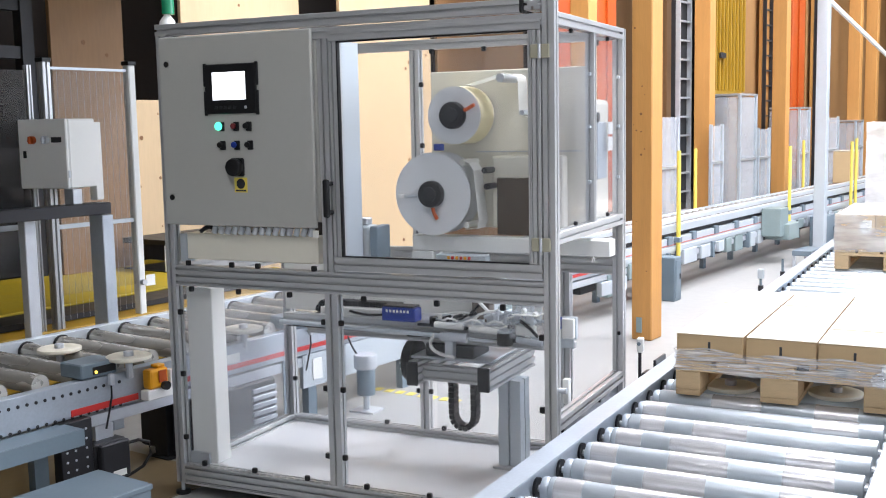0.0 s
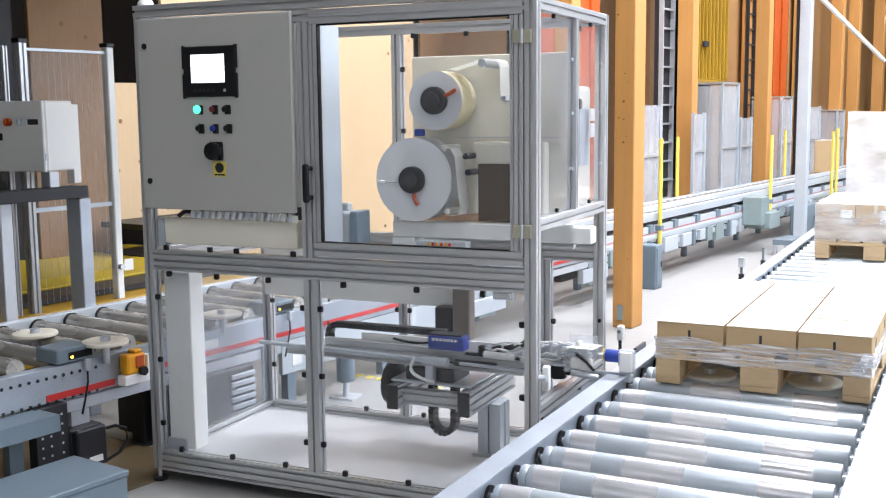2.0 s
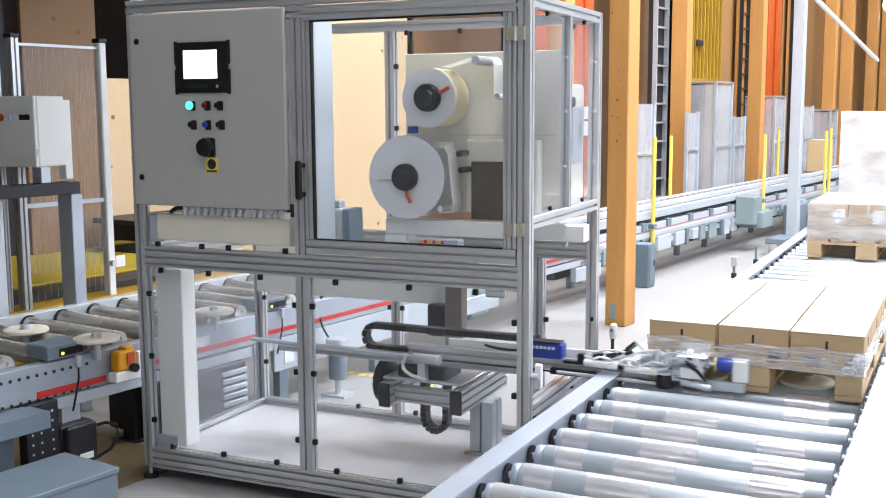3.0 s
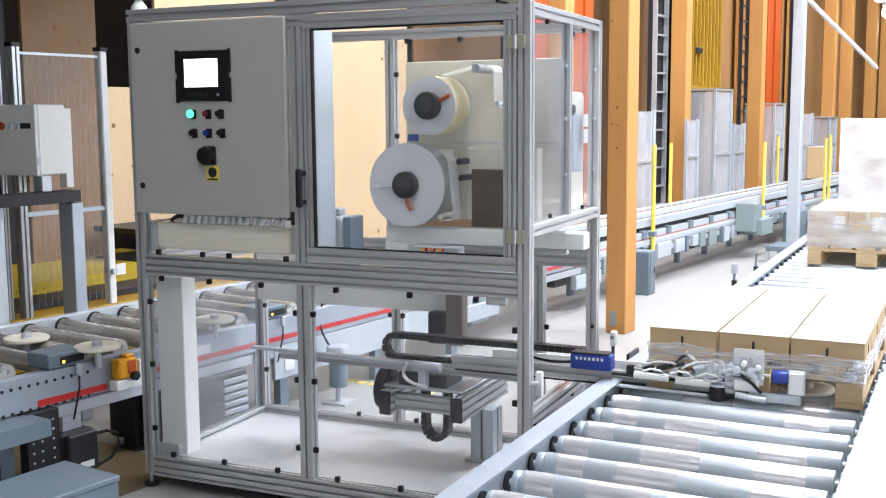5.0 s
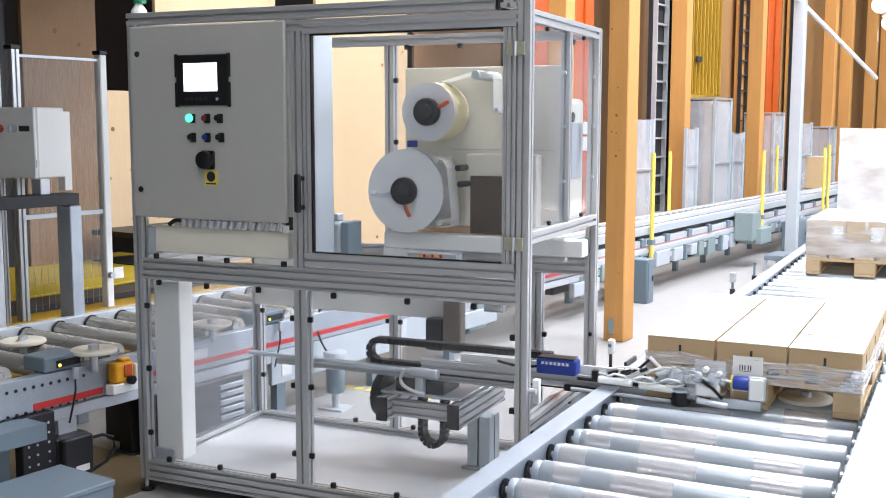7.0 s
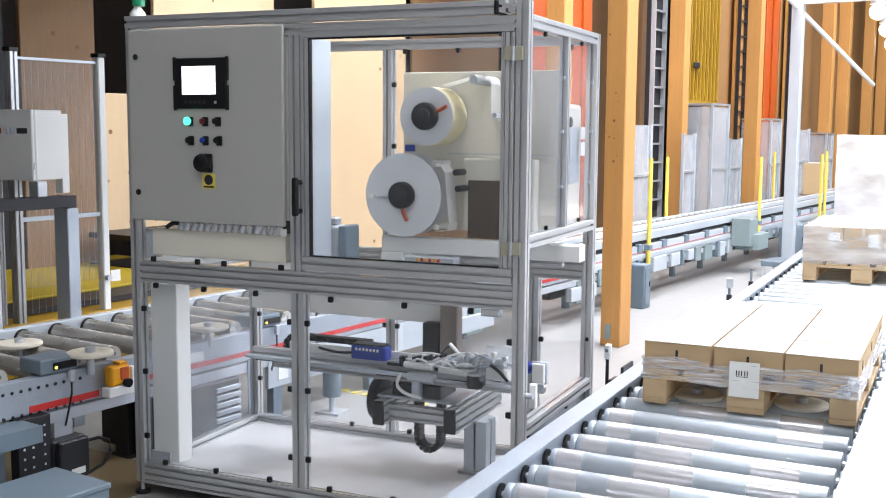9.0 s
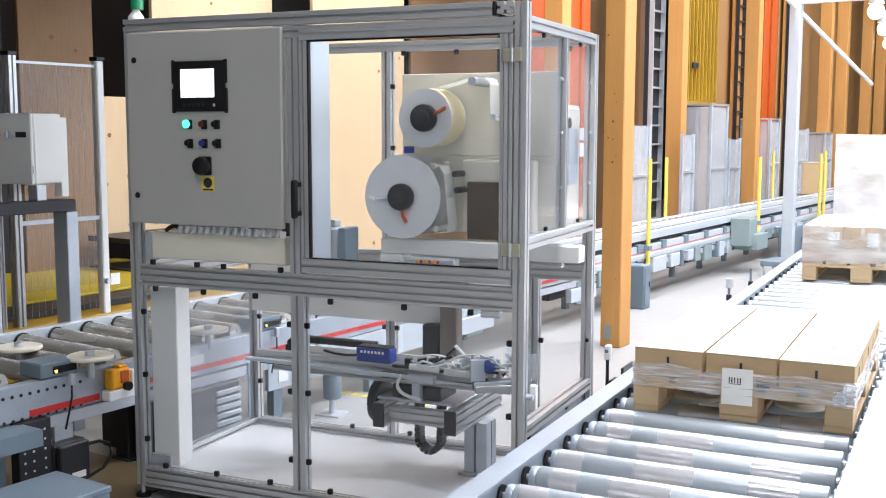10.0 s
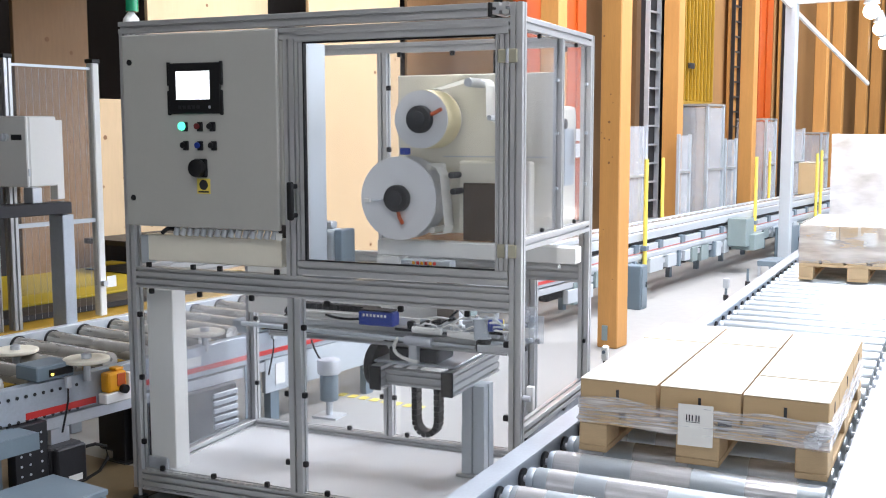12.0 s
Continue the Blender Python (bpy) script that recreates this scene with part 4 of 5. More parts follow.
    part("lever", bent([(1.318, 0.405, 1.758), (1.345, 0.405, 1.768), (1.376, 0.405, 1.785)], 0.0085, 10), ORANGE, b, "orange lever")
    # paper web from the upper reel over guide rollers
    P("guide_roller", tube((1.488, 0.43, 1.896), (1.488, 0.60, 1.896), 0.019, 16), STEEL, "", True)
    P("guide_roller", tube((1.585, 0.43, 1.746), (1.585, 0.60, 1.746), 0.011, 16), STEEL, "", True)
    P("paper_web", web([(1.315, 1.872), (1.40, 1.893), (1.475, 1.914), (1.49, 1.918), (1.54, 1.912), (1.556, 1.90), (1.562, 1.88), (1.565, 1.75), (1.575, 1.735), (1.60, 1.728), (1.66, 1.735)], 0.45, 0.56), PAPER, "white label web")
    P("paper_web", web([(1.30, 1.55), (1.34, 1.535), (1.362, 1.50), (1.372, 1.40), (1.385, 1.28), (1.375, 1.245), (1.31, 1.24)], 0.42, 0.52), PAPER, "white backing web")
    for x, z in ((1.30, 1.535), (1.315, 1.258), (1.405, 1.50), (1.415, 1.43)):
        P("guide_roller", tube((x, 0.44, z), (x, 0.60, z), 0.014, 14), PAPER if x < 1.4 else DARK, "", True)
    P("blue_tab", box(1.165, 1.215, 0.43, 0.438, 1.588, 1.618, 0.003), BLUE, "small blue tab")
    P("support_bar", box(1.03, 1.96, 0.47, 0.55, 1.135, 1.205, 0.004), WHITE, "pale support bar")
    P("bar_foot", box(1.03, 1.14, 0.46, 0.56, 1.088, 1.134, 0.004), WHITE)
    P("valve_block", box(1.18, 1.42, 0.40, 0.46, 1.09, 1.13, 0.004), PLATE_GREY)
    for k in range(6):
        P("valve_tip", box(1.24 + k * 0.02, 1.252 + k * 0.02, 0.39, 0.399, 1.11, 1.124, 0.002), RED if k % 2 else ORANGE_Y, "")
    mt = P("motor", box(0.80, 0.925, 0.27, 0.37, 1.10, 1.262, 0.02, seg=3), PLATE_GREY, "grey motor block")
    part("motor_flange", box(0.926, 0.965, 0.26, 0.38, 1.095, 1.262, 0.004), PAINT_GREY, mt)
    part("motor_cap", box(0.85, 0.90, 0.29, 0.34, 1.263, 1.295, 0.006), STEEL, mt)
    P("inner_rail", slotted("x", 0.9, W - M, 0.62, 0.66, 1.092, 1.13), ALU)
    P("white_column", box(0.056, 0.20, 0.06, 0.16, 0.151, 0.98, 0.004), WHITE, "off-white box column")
    P("column_foot", box(0.054, 0.16, 0.045, 0.058, 0.117, 0.20), STEEL)
    P("upper_shelf", box(0.05, 1.165, 0.885, 0.90, 0.742, 0.992), WHITE, "white sheet under the mid beam")
    P("gear_motor", box(1.175, 1.265, 0.80, 0.87, 0.60, 0.992, 0.006), GEAR, "brown-grey gear motor hanging from the beam")
    P("motor_block", box(1.076, 1.168, 0.81, 0.876, 0.60, 0.755, 0.008), DARK, "dark box filling a shaded gap between drives block")
    P("relay_rack", box(1.36, 1.46, 0.86, 0.90, 0.80, 0.95, 0.004), PLATE_GREY)
    for k in range(4):
        P("relay", box(1.365, 1.455, 0.852, 0.859, 0.81 + k * 0.034, 0.832 + k * 0.034, 0.002), WHITE)
    # back and lift column
    P("lift_column", slotted("z", 0.131, 0.35, 1.392, 1.503, 0.59, 0.71, 0.12), PLATE_GREY, "thick slotted lift column")
    P("lift_foot", box(1.37, 1.54, 0.57, 0.73, 0.1155, 0.13, 0.003), ALU)
    P("latch", box(W + 0.002, W + 0.03, 0.06, 0.085, 0.60, 0.70, 0.004), WHITE, "small white latch")
    P("latch_bolt", tube((W + 0.001, 0.03, 0.66), (W + 0.03, 0.03, 0.66), 0.012, 10), STEEL)
    # beacon on top
    bc = P("beacon", lathe([(0.0, H), (0.036, H), (0.034, H + 0.02), (0.012, H + 0.05), (0.0, H + 0.05)]), WHITE, "white beacon foot", True)
    bc.matrix_basis = bc.matrix_basis @ pose(0.015, 0.07, 0)
    bg = P("beacon_lens", lathe([(0.0, H + 0.0505), (0.028, H + 0.0505), (0.028, H + 0.12), (0.0, H + 0.125)]), GREEN_GLOW_DIM, "green beacon lens", True)
    bg.matrix_basis = bg.matrix_basis @ pose(0.022, 0.07, 0)


RED_DK = mat("dark_red_plastic", (0.16, 0.02, 0.02), 0.4)
GEAR = mat("brown_grey_casting", (0.24, 0.20, 0.17), 0.5, 0.3, 0.2, 9)
GREEN_GLOW_DIM = mat("green_lens", (0.01, 0.22, 0.10), 0.2)


def web(pts, y0, y1):
    bm = bmesh.new()
    rows = [[bm.verts.new((x, y, z)) for y in (y0, y1)] for x, z in pts]
    for a, b in zip(rows, rows[1:]):
        bm.faces.new((a[0], a[1], b[1], b[0]))
    bmesh.ops.solidify(bm, geom=bm.faces[:], thickness=0.0015)
    return bm


# ---- the lift table and the label arm ----
def lift_table():
    t = thing("lift_table", (1.42, 0.6, 0.3), "slotted aluminium lift table inside the machine", "lift")

    def P(name, bm, material, label="", round_=False):
        return part(name, bm, material, t, label, I4, round_)
    for x in (1.396, 1.046):
        P("table_beam", slotted("y", 0.36, 0.92, x, x + 0.055, 0.364, 0.471, 0.036), ALU, "slotted table beam")
        P("end_cap", box(x - 0.001, x + 0.056, 0.348, 0.359, 0.363, 0.472, 0.004), BLACK, "black end cap")
    P("cross_beam", slotted("x", 1.102, 1.395, 0.40, 0.45, 0.38, 0.45, 0.035), ALU)
    P("cross_beam", slotted("x", 1.102, 1.395, 0.80, 0.85, 0.40, 0.45), ALU)
    P("table_plate", box(1.02, 1.43, 0.42, 0.86, 0.4735, 0.485, 0.003), STEEL, "dull steel plate")
    P("carriage_block", box(1.10, 1.34, 0.44, 0.62, 0.4855, 0.545, 0.004), DARK, "dark guide block")
    P("clamp", box(1.22, 1.26, 0.39, 0.43, 0.4865, 0.58, 0.004), STEEL)
    P("drive_wheel", tube((0.985, 0.50, 0.445), (1.035, 0.50, 0.445), 0.10, 32, bevel=0.012), BLACK, "black drive wheel", True)
    for k in range(9):
        a_ = radians(100 + k * 20)
        P("wheel_pin", tube((0.978, 0.50 + 0.08 * math.cos(a_), 0.445 + 0.08 * math.sin(a_)), (0.984, 0.50 + 0.08 * math.cos(a_), 0.445 + 0.08 * math.sin(a_)), 0.006, 8), STEEL)
    P("slider_rail", slotted("x", 0.45, 1.66, 0.46, 0.54, 0.5455, 0.578, 0.04), ALU, "long slotted arm rail")
    P("air_pipe", tube((0.34, 0.40, 0.605), (1.22, 0.40, 0.592), 0.011, 12), PLATE_GREY, "bright air cylinder tube", True)
    P("air_fitting", tube((1.20, 0.40, 0.592), (1.33, 0.40, 0.59), 0.022, 14, bevel=0.003), STEEL, "", True)
    P("hose", bent(arc((1.17, 0.395, 0.60), (1.27, 0.385, 0.50), 0.06, side=(-1, 0, -0.3)), 0.008), WHITE, "white air hose")
    P("inner_column", slotted("z", 0.14, 0.3635, 1.394, 1.501, 0.592, 0.708, 0.12), PLATE_GREY, "inner lift column")
    MOVING["table"] = [(t, t.matrix_basis.copy())]


def hanging_chain():
    h = thing("hanging_drag_chain", (1.255, 0.52, 0.23), "black drag chain loop hanging under the lift table", "drag chain")
    loop = [(1.20, 0.50), (1.20, 0.29)] + [(1.255 - 0.055 * math.cos(a), 0.29 - 0.06 * math.sin(a)) for a in [math.pi * k / 8 for k in range(1, 8)]] + [(1.31, 0.29), (1.31, 0.50)]
    for (x0, z0), (x1, z1) in zip(loop, loop[1:]):
        length = math.hypot(x1 - x0, z1 - z0)
        n = max(1, round(length / 0.026))
        for j in range(n):
            f = (j + 0.5) / n
            bm = box(-0.014, 0.014, -0.03, 0.03, -length / n * 0.47, length / n * 0.47, 0.003)
            bm.transform(pose(x0 + (x1 - x0) * f, 0.52, z0 + (z1 - z0) * f, 0, math.degrees(math.atan2(x1 - x0, z1 - z0)), 0))
            part("chain_link", bm, BLACK, h)
    MOVING["loop"] = [(h, h.matrix_basis.copy())]


def label_arm():
    a = thing("label_applicator", (1.06, 0.5, 0.62), "sliding aluminium label arm with blue valve box", "applicator")

    def P(name, bm, material, label="", round_=False):
        return part(name, bm, material, a, label, I4, round_)
    P("arm_beam", slotted("x", 0.42, 1.67, 0.45, 0.49, 0.612, 0.668, 0.045), ALU, "slotted aluminium arm beam")
    P("arm_plate", box(0.60, 1.42, 0.495, 0.505, 0.615, 0.70), WHITE, "bright rear plate")
    bx = P("valve_box", box(0.985, 1.16, 0.40, 0.47, 0.67, 0.735, 0.008, seg=2), BLUE, "blue plastic valve box")
    part("box_top", box(0.99, 1.15, 0.402, 0.468, 0.736, 0.743, 0.002), DARK, bx)
    for k in range(7):
        part("valve_mark", box(1.01 + k * 0.018, 1.02 + k * 0.018, 0.3975, 0.3992, 0.712, 0.724), WHITE, bx)
    P("cable", bent(arc((0.80, 0.43, 0.70), (0.99, 0.43, 0.695), 0.01), 0.006), BLACK)
    P("bracket", box(1.22, 1.25, 0.42, 0.45, 0.66, 0.70, 0.003), BLACK)
    for k, (x0, x1, z, s) in enumerate(((1.25, 1.42, 0.69, 0.02), (1.27, 1.46, 0.70, -0.03), (1.40, 1.60, 0.69, -0.05), (1.45, 1.62, 0.71, -0.04), (1.38, 1.56, 0.685, 0.025))):
        P("air_hose", bent(arc((x0, 0.43 - 0.008 * k, z), (x1, 0.43 - 0.006 * k, z + 0.012), s * 0.7), 0.0045, 8), WHITE if k % 2 else STEEL, "pale air hose")
    rng = random.Random(7)
    for k in range(16):
        x = 1.27 + 0.4 * rng.random()
        z = 0.672 + 0.05 * rng.random()
        m_ = (STEEL, BLACK, PLATE_GREY, STEEL)[k % 4]
        if k % 2:
            P("fitting", tube((x, 0.40, z), (x + 0.03 + 0.03 * rng.random(), 0.40 + 0.01 * rng.random(), z + 0.012), 0.006 + 0.005 * rng.random(), 10), m_, "", True)
        else:
            P("bracket", box(x, x + 0.02 + 0.02 * rng.random(), 0.415, 0.44, z - 0.012, z + 0.012, 0.002), m_)
    P("slide_shoe", box(1.10, 1.30, 0.425, 0.449, 0.60, 0.625, 0.002), BLACK)
    P("dark_seal", box(0.44, 1.66, 0.4445, 0.4495, 0.604, 0.611), BLACK)
    P("inner_rod", tube((1.16, 0.425, 0.66), (1.52, 0.425, 0.655), 0.007, 10), BLACK, "", True)
    P("gripper_block", box(1.50, 1.60, 0.42, 0.46, 0.68, 0.72, 0.004), PLATE_GREY)
    P("gripper_jaw", box(1.545, 1.66, 0.40, 0.43, 0.655, 0.735, 0.004), STEEL, "bright gripper head")
    for x in (1.56, 1.60, 1.64):
        P("fitting", tube((x, 0.39, 0.70), (x + 0.01, 0.39, 0.755), 0.010, 10), STEEL, "", True)
    P("cross_rod", tube((1.52, 0.41, 0.685), (1.70, 0.41, 0.685), 0.008, 10), STEEL, "", True)
    P("dark_lever", box(1.61, 1.68, 0.395, 0.41, 0.675, 0.69), BLACK)
    P("bell_crank", tube((1.597, 0.40, 0.598), (1.597, 0.40, 0.655), 0.035, 18, bevel=0.005), BLACK, "black swivel cylinder", True)
    P("bell_ring", tube((1.597, 0.40, 0.6555), (1.597, 0.40, 0.664), 0.034, 18), STEEL, "", True)
    P("piston_rod", tube((1.14, 0.405, 0.618), (1.555, 0.405, 0.610), 0.008, 10), STEEL, "bright piston rod", True)
    P("strut", bent([(1.36, 0.44, 0.69), (1.42, 0.44, 0.725), (1.46, 0.44, 0.765)], 0.006, 8), BLACK)
    P("strut", bent([(1.46, 0.44, 0.775), (1.54, 0.44, 0.70)], 0.008, 8), WHITE)
    for k in range(4):
        P("air_hose", bent(arc((1.56 + 0.02 * k, 0.40, 0.70), (1.69 + 0.02 * k, 0.35, 0.735 - 0.01 * k), -0.03 + 0.012 * k), 0.005, 8), WHITE if k % 2 else PLATE_GREY, "pale air hose")
    for k in range(3):
        x = 1.30 + 0.11 * k
        P("hose_loop", bent([(x, 0.385, 0.69), (x + 0.03, 0.38, 0.705), (x + 0.07, 0.38, 0.70), (x + 0.09, 0.385, 0.685), (x + 0.06, 0.385, 0.675), (x + 0.02, 0.385, 0.678)], 0.0048, 8), WHITE, "white air hose loop")
    P("cylinder_body", tube((1.26, 0.395, 0.672), (1.40, 0.395, 0.668), 0.015, 14, bevel=0.003), WHITE, "pale cylinder", True)
    P("cylinder_body", tube((1.43, 0.395, 0.664), (1.57, 0.395, 0.660), 0.015, 14, bevel=0.003), WHITE, "pale cylinder", True)
    P("head_bar", box(1.60, 1.785, 0.40, 0.43, 0.612, 0.634, 0.003), DARK, "dark lower bar")
    MOVING["arm"] = [(a, pose(0.02, 0, -0.028) @ a.matrix_basis)]
    tip = thing("label_pad", (1.76, 0.42, 0.66), "white label pad with a blue suction head at the arm's tip", "label pad")

    def Q(name, bm, material, label="", round_=False):
        return part(name, bm, material, tip, label, pose(0.02, 0, -0.028), round_)
    # gripper head: clear plate, swivel lugs and fittings
    Q("head_plate", box(1.655, 1.775, 0.378, 0.384, 0.70, 0.795, 0.002), CLEAR_HALL, "clear gripper plate")
    Q("head_block", box(1.665, 1.755, 0.352, 0.377, 0.655, 0.70, 0.004), WHITE, "bright gripper block")
    Q("head_lever", bent([(1.69, 0.346, 0.72), (1.735, 0.346, 0.69), (1.77, 0.346, 0.655)], 0.007, 8), BLACK, "black swivel lever")
    Q("head_cylinder", tube((1.672, 0.345, 0.64), (1.79, 0.345, 0.628), 0.013, 14, bevel=0.003), STEEL, "bright cylinder", True)
    for x, z, r in ((1.672, 0.735, 0.014), (1.70, 0.762, 0.011), (1.725, 0.732, 0.016), (1.752, 0.75, 0.010), (1.742, 0.715, 0.012)):
        Q("lug", tube((x, 0.346, z), (x, 0.3775, z), r, 14, bevel=0.002), STEEL if r > 0.011 else WHITE, "", True)
    part("pad", box(1.885, 1.94, 0.372, 0.39, 0.625, 0.71, 0.004), WHITE, tip, "white pad")
    part("pad_edge", box(1.88, 1.945, 0.391, 0.41, 0.62, 0.715, 0.003), PLATE_GREY, tip)
    part("suction_head", tube((1.82, 0.40, 0.685), (1.885, 0.40, 0.685), 0.027, 20, bevel=0.006), BLUE, tip, "blue suction head", round_=True)
    part("tip_bar", box(1.735, 1.93, 0.41, 0.44, 0.575, 0.605, 0.003), ALU, tip)
    part("tip_plate", box(1.735, 1.93, 0.40, 0.409, 0.577, 0.617, 0.003), PLATE_GREY, tip)
    part("swivel_plate", box(1.645, 1.71, 0.376, 0.384, 0.605, 0.725, 0.003), CLEAR_HALL, tip, "clear swivel plate")
    part("yellow_ring", tube((1.815, 0.40, 0.685), (1.8195, 0.40, 0.685), 0.028, 20), YELLOW, tip, "yellow ring")
    part("rod", tube((1.72, 0.40, 0.69), (1.82, 0.40, 0.685), 0.007, 10), STEEL, tip)
    MOVING["pad"] = [(tip, tip.matrix_basis.copy())]
    lab = thing("pallet_label", (1.7175, 0.389, 0.7175), "white shipping label with a printed block of bars", "label")
    part("sheet", box(1.66, 1.775, 0.388, 0.3895, 0.647, 0.788), PAPER, lab)
    for k in range(5):
        part("print_bar", box(1.686 + k * 0.0095 + (0.003 if k > 2 else 0), 1.690 + k * 0.0095 + (0.003 if k > 2 else 0), 0.3868, 0.3878, 0.732, 0.753), DARK, lab, "dark printed bar")
    part("print_line", box(1.686, 1.733, 0.3868, 0.3878, 0.7275, 0.7295), DARK, lab)
    MOVING["label"] = [(lab, lab.matrix_basis.copy())]


# ---- drag chain: rigid links that follow the arm ----
N_LINKS, LINK = 46, 0.032


def drag_chain():
    body = box(-0.0156, 0.0156, -0.024, 0.024, -0.014, 0.014, 0.002)
    me = mesh_of("chain_link", body, BLACK)
    bar = mesh_of("link_bar", box(-0.005, 0.005, -0.025, 0.025, 0.0142, 0.0150), DARK)
    chain = []
    for k in range(N_LINKS):
        o = thing("chain_link", pose(1, 0.56, 0.7), "black plastic link of a cable drag chain", "chain link", "drag chain links")
        share("body", me, o, I4)
        share("rib", bar, o, I4)
        chain.append(o)
    MOVING["chain"] = chain


def chain_pose(k, s, dz):
    """Link k of the chain when the arm is out by s: the upper run is tied to the arm, the lower one to the table."""
    r = 0.052
    x_end, z_top = 1.02 + s, 0.684
    x_fix = 1.42
    total = N_LINKS * LINK
    # upper run from x_end back to the bend at xb, then the half turn, then forward to the fixed end
    xb = (x_end + x_fix - (total - math.pi * r)) / 2
    d = (k + 0.5) * LINK
    top = x_end - xb
    if d < top:
        x, z, turn = x_end - d, z_top, 0
    elif d < top + math.pi * r:
        a = (d - top) / r
        x, z, turn = xb - r * math.sin(a), z_top - r + r * math.cos(a), -math.degrees(a)
    else:
        x, z, turn = xb + (d - top - math.pi * r), z_top - 2 * r, -180
    return pose(x, 0.575, z + dz, 0, turn, 0)


# ---- round the machine ----
def left_station():
    """Guard, switch box and sensors beside the transport line."""
    g = thing("guard_fence", HALL @ pose(-1.55, 0.49, 0), "clear mesh guard between white aluminium posts", "fence")
    S = place_of(g)
    for y in (-0.02, 0.58):
        part("post", slotted("z", 0.0, 2.1, -0.03, 0.03, y, y + 0.05) if y < 0 else box(-0.03, 0.03, y, y + 0.05, 0.0, 2.1, 0.006), ALU if y < 0 else WHITE, g, "", S)
        part("cap", box(-0.035, 0.035, y - 0.005, y + 0.055, 2.1, 2.125, 0.003), BLACK, g, "black cap", S)
    part("sheet", box(-0.004, 0.004, 0.03, 0.58, 0.75, 2.06), GUARD, g, "clear sheet", S)
    for k in range(12):
        part("wire", box(-0.0008, 0.0008, 0.045 + k * 0.045, 0.0458 + k * 0.045, 0.6, 2.05), STEEL, g, "", S)
    part("knob", tube((0.03, 0.60, 0.76), (0.06, 0.60, 0.76), 0.018, 12), STEEL, g, "", S, True)
    part("tag", box(0.031, 0.035, 0.63, 0.70, 0.73, 0.80), WHITE, g, "white tag", S)
    part("top_rail", box(-0.008, 0.008, 0.03, 0.58, 2.06, 2.075), PLATE_GREY, g, "", S)
    part("mid_rail", box(-0.012, 0.012, 0.03, 0.58, 1.14, 1.165), PLATE_GREY, g, "", S)
    part("side_profile", slotted("z", 0.0, 2.08, -0.03, 0.01, -0.11, -0.08), ALU, g, "", S)
    part("dark_sheet", box(-0.004, 0.004, -0.9, -0.115, 0.9, 2.05), SMOKED, g, "smoked sheet", S)
    part("dark_rail", box(-0.012, 0.012, -0.9, -0.115, 1.16, 1.19), PLATE_GREY, g, "", S)
    st = thing("steel_stand", HALL @ pose(-1.2, 0.33, 0), "grey steel stand carrying the switch box", "stand")
    S = place_of(st)
    part("upright", box(-0.06, 0.06, 0.20, 0.275, 0.0, 1.235, 0.004), RAIL_ZINC, st, "", S)
    part("upright", box(-0.06, 0.0, -0.25, -0.18, 0.0, 1.3, 0.004), STEEL, st, "", S)
    part("crossbar", box(-0.061, 0.061, -0.60, 0.265, 1.24, 1.305, 0.004), DARK, st, "dark crossbar", S)
    part("pedestal", box(-0.05, 0.03, 0.04, 0.10, 1.306, 1.39, 0.003), STEEL, st, "", S)
    sb = thing("switch_box", HALL @ pose(-1.24, 0.415, 1.39, 0, 0, 15), "pale grey metal switch box with an orange knob", "box")
    S = place_of(sb)
    part("body", box(-0.325, 0.0, 0.0, 0.225, 0.0, 0.385, 0.006), WHITE, sb, "", S)
    part("door", box(-0.325, 0.0, -0.026, -0.004, 0.0, 0.385, 0.005), WHITE, sb, "pale grey door", S)
    part("side_channel", box(-0.06, -0.01, 0.228, 0.29, -0.08, 0.365, 0.003), WHITE, sb, "", S)
    for x, m in ((-0.222, ORANGE), (-0.132, STEEL)):
        part("knob", tube((x, -0.05, 0.27), (x, -0.0265, 0.27), 0.022, 16), m, sb, "orange rotary knob" if m is ORANGE else "bright key switch", S, True)
        part("knob_grip", box(x - 0.006, x + 0.006, -0.066, -0.0505, 0.25, 0.29, 0.003), m, sb, "", S)
    part("plate", box(-0.098, -0.03, -0.029, -0.0265, 0.255, 0.285), DARK, sb, "dark name plate", S)
    part("lock", box(-0.292, -0.272, -0.031, -0.0265, 0.17, 0.21), BLACK, sb, "", S)
    part("hinge", box(-0.002, 0.004, -0.02, -0.006, 0.06, 0.10), STEEL, sb, "", S)
    # yellow tray machine behind
    y = thing("yellow_transfer_bed", HALL @ pose(-2.6, 1.0, 0), "yellow steel transfer bed behind the conveyor", "machine")
    S = place_of(y)
    part("skirt", box(-1.0, 1.1, -2.4, 1.9, 0.25, 0.56, 0.008), YELLOW_DK, y, "worn yellow skirt", S)
    part("top_plate", box(-0.9, 0.9, -2.4, 1.8, 0.565, 0.60), DARK, y, "", S)
    part("yellow_edge", box(0.55, 0.62, -2.4, 1.8, 0.60, 0.618, 0.004), YELLOW_MAT, y, "yellow edge strip", S)
    part("yellow_mat", box(-0.8, 0.54, -2.3, 1.7, 0.602, 0.612), YELLOW_MAT, y, "worn yellow mat", S)
    part("foot", box(-0.8, 0.8, -2.2, 1.6, 0.0, 0.249), DARK, y, "", S)
    # dark stack of rack equipment at the far left
    r = thing("dark_rack_frame", HALL @ pose(-3.4, -0.3, 0), "dark steel rack frame in the shade", "rack")
    S = place_of(r)
    for yy in (0.0, 1.1, 1.85):
        part("upright", box(0, 0.1, yy, yy + 0.1, 0, 7.5), DARK, r, "", S)
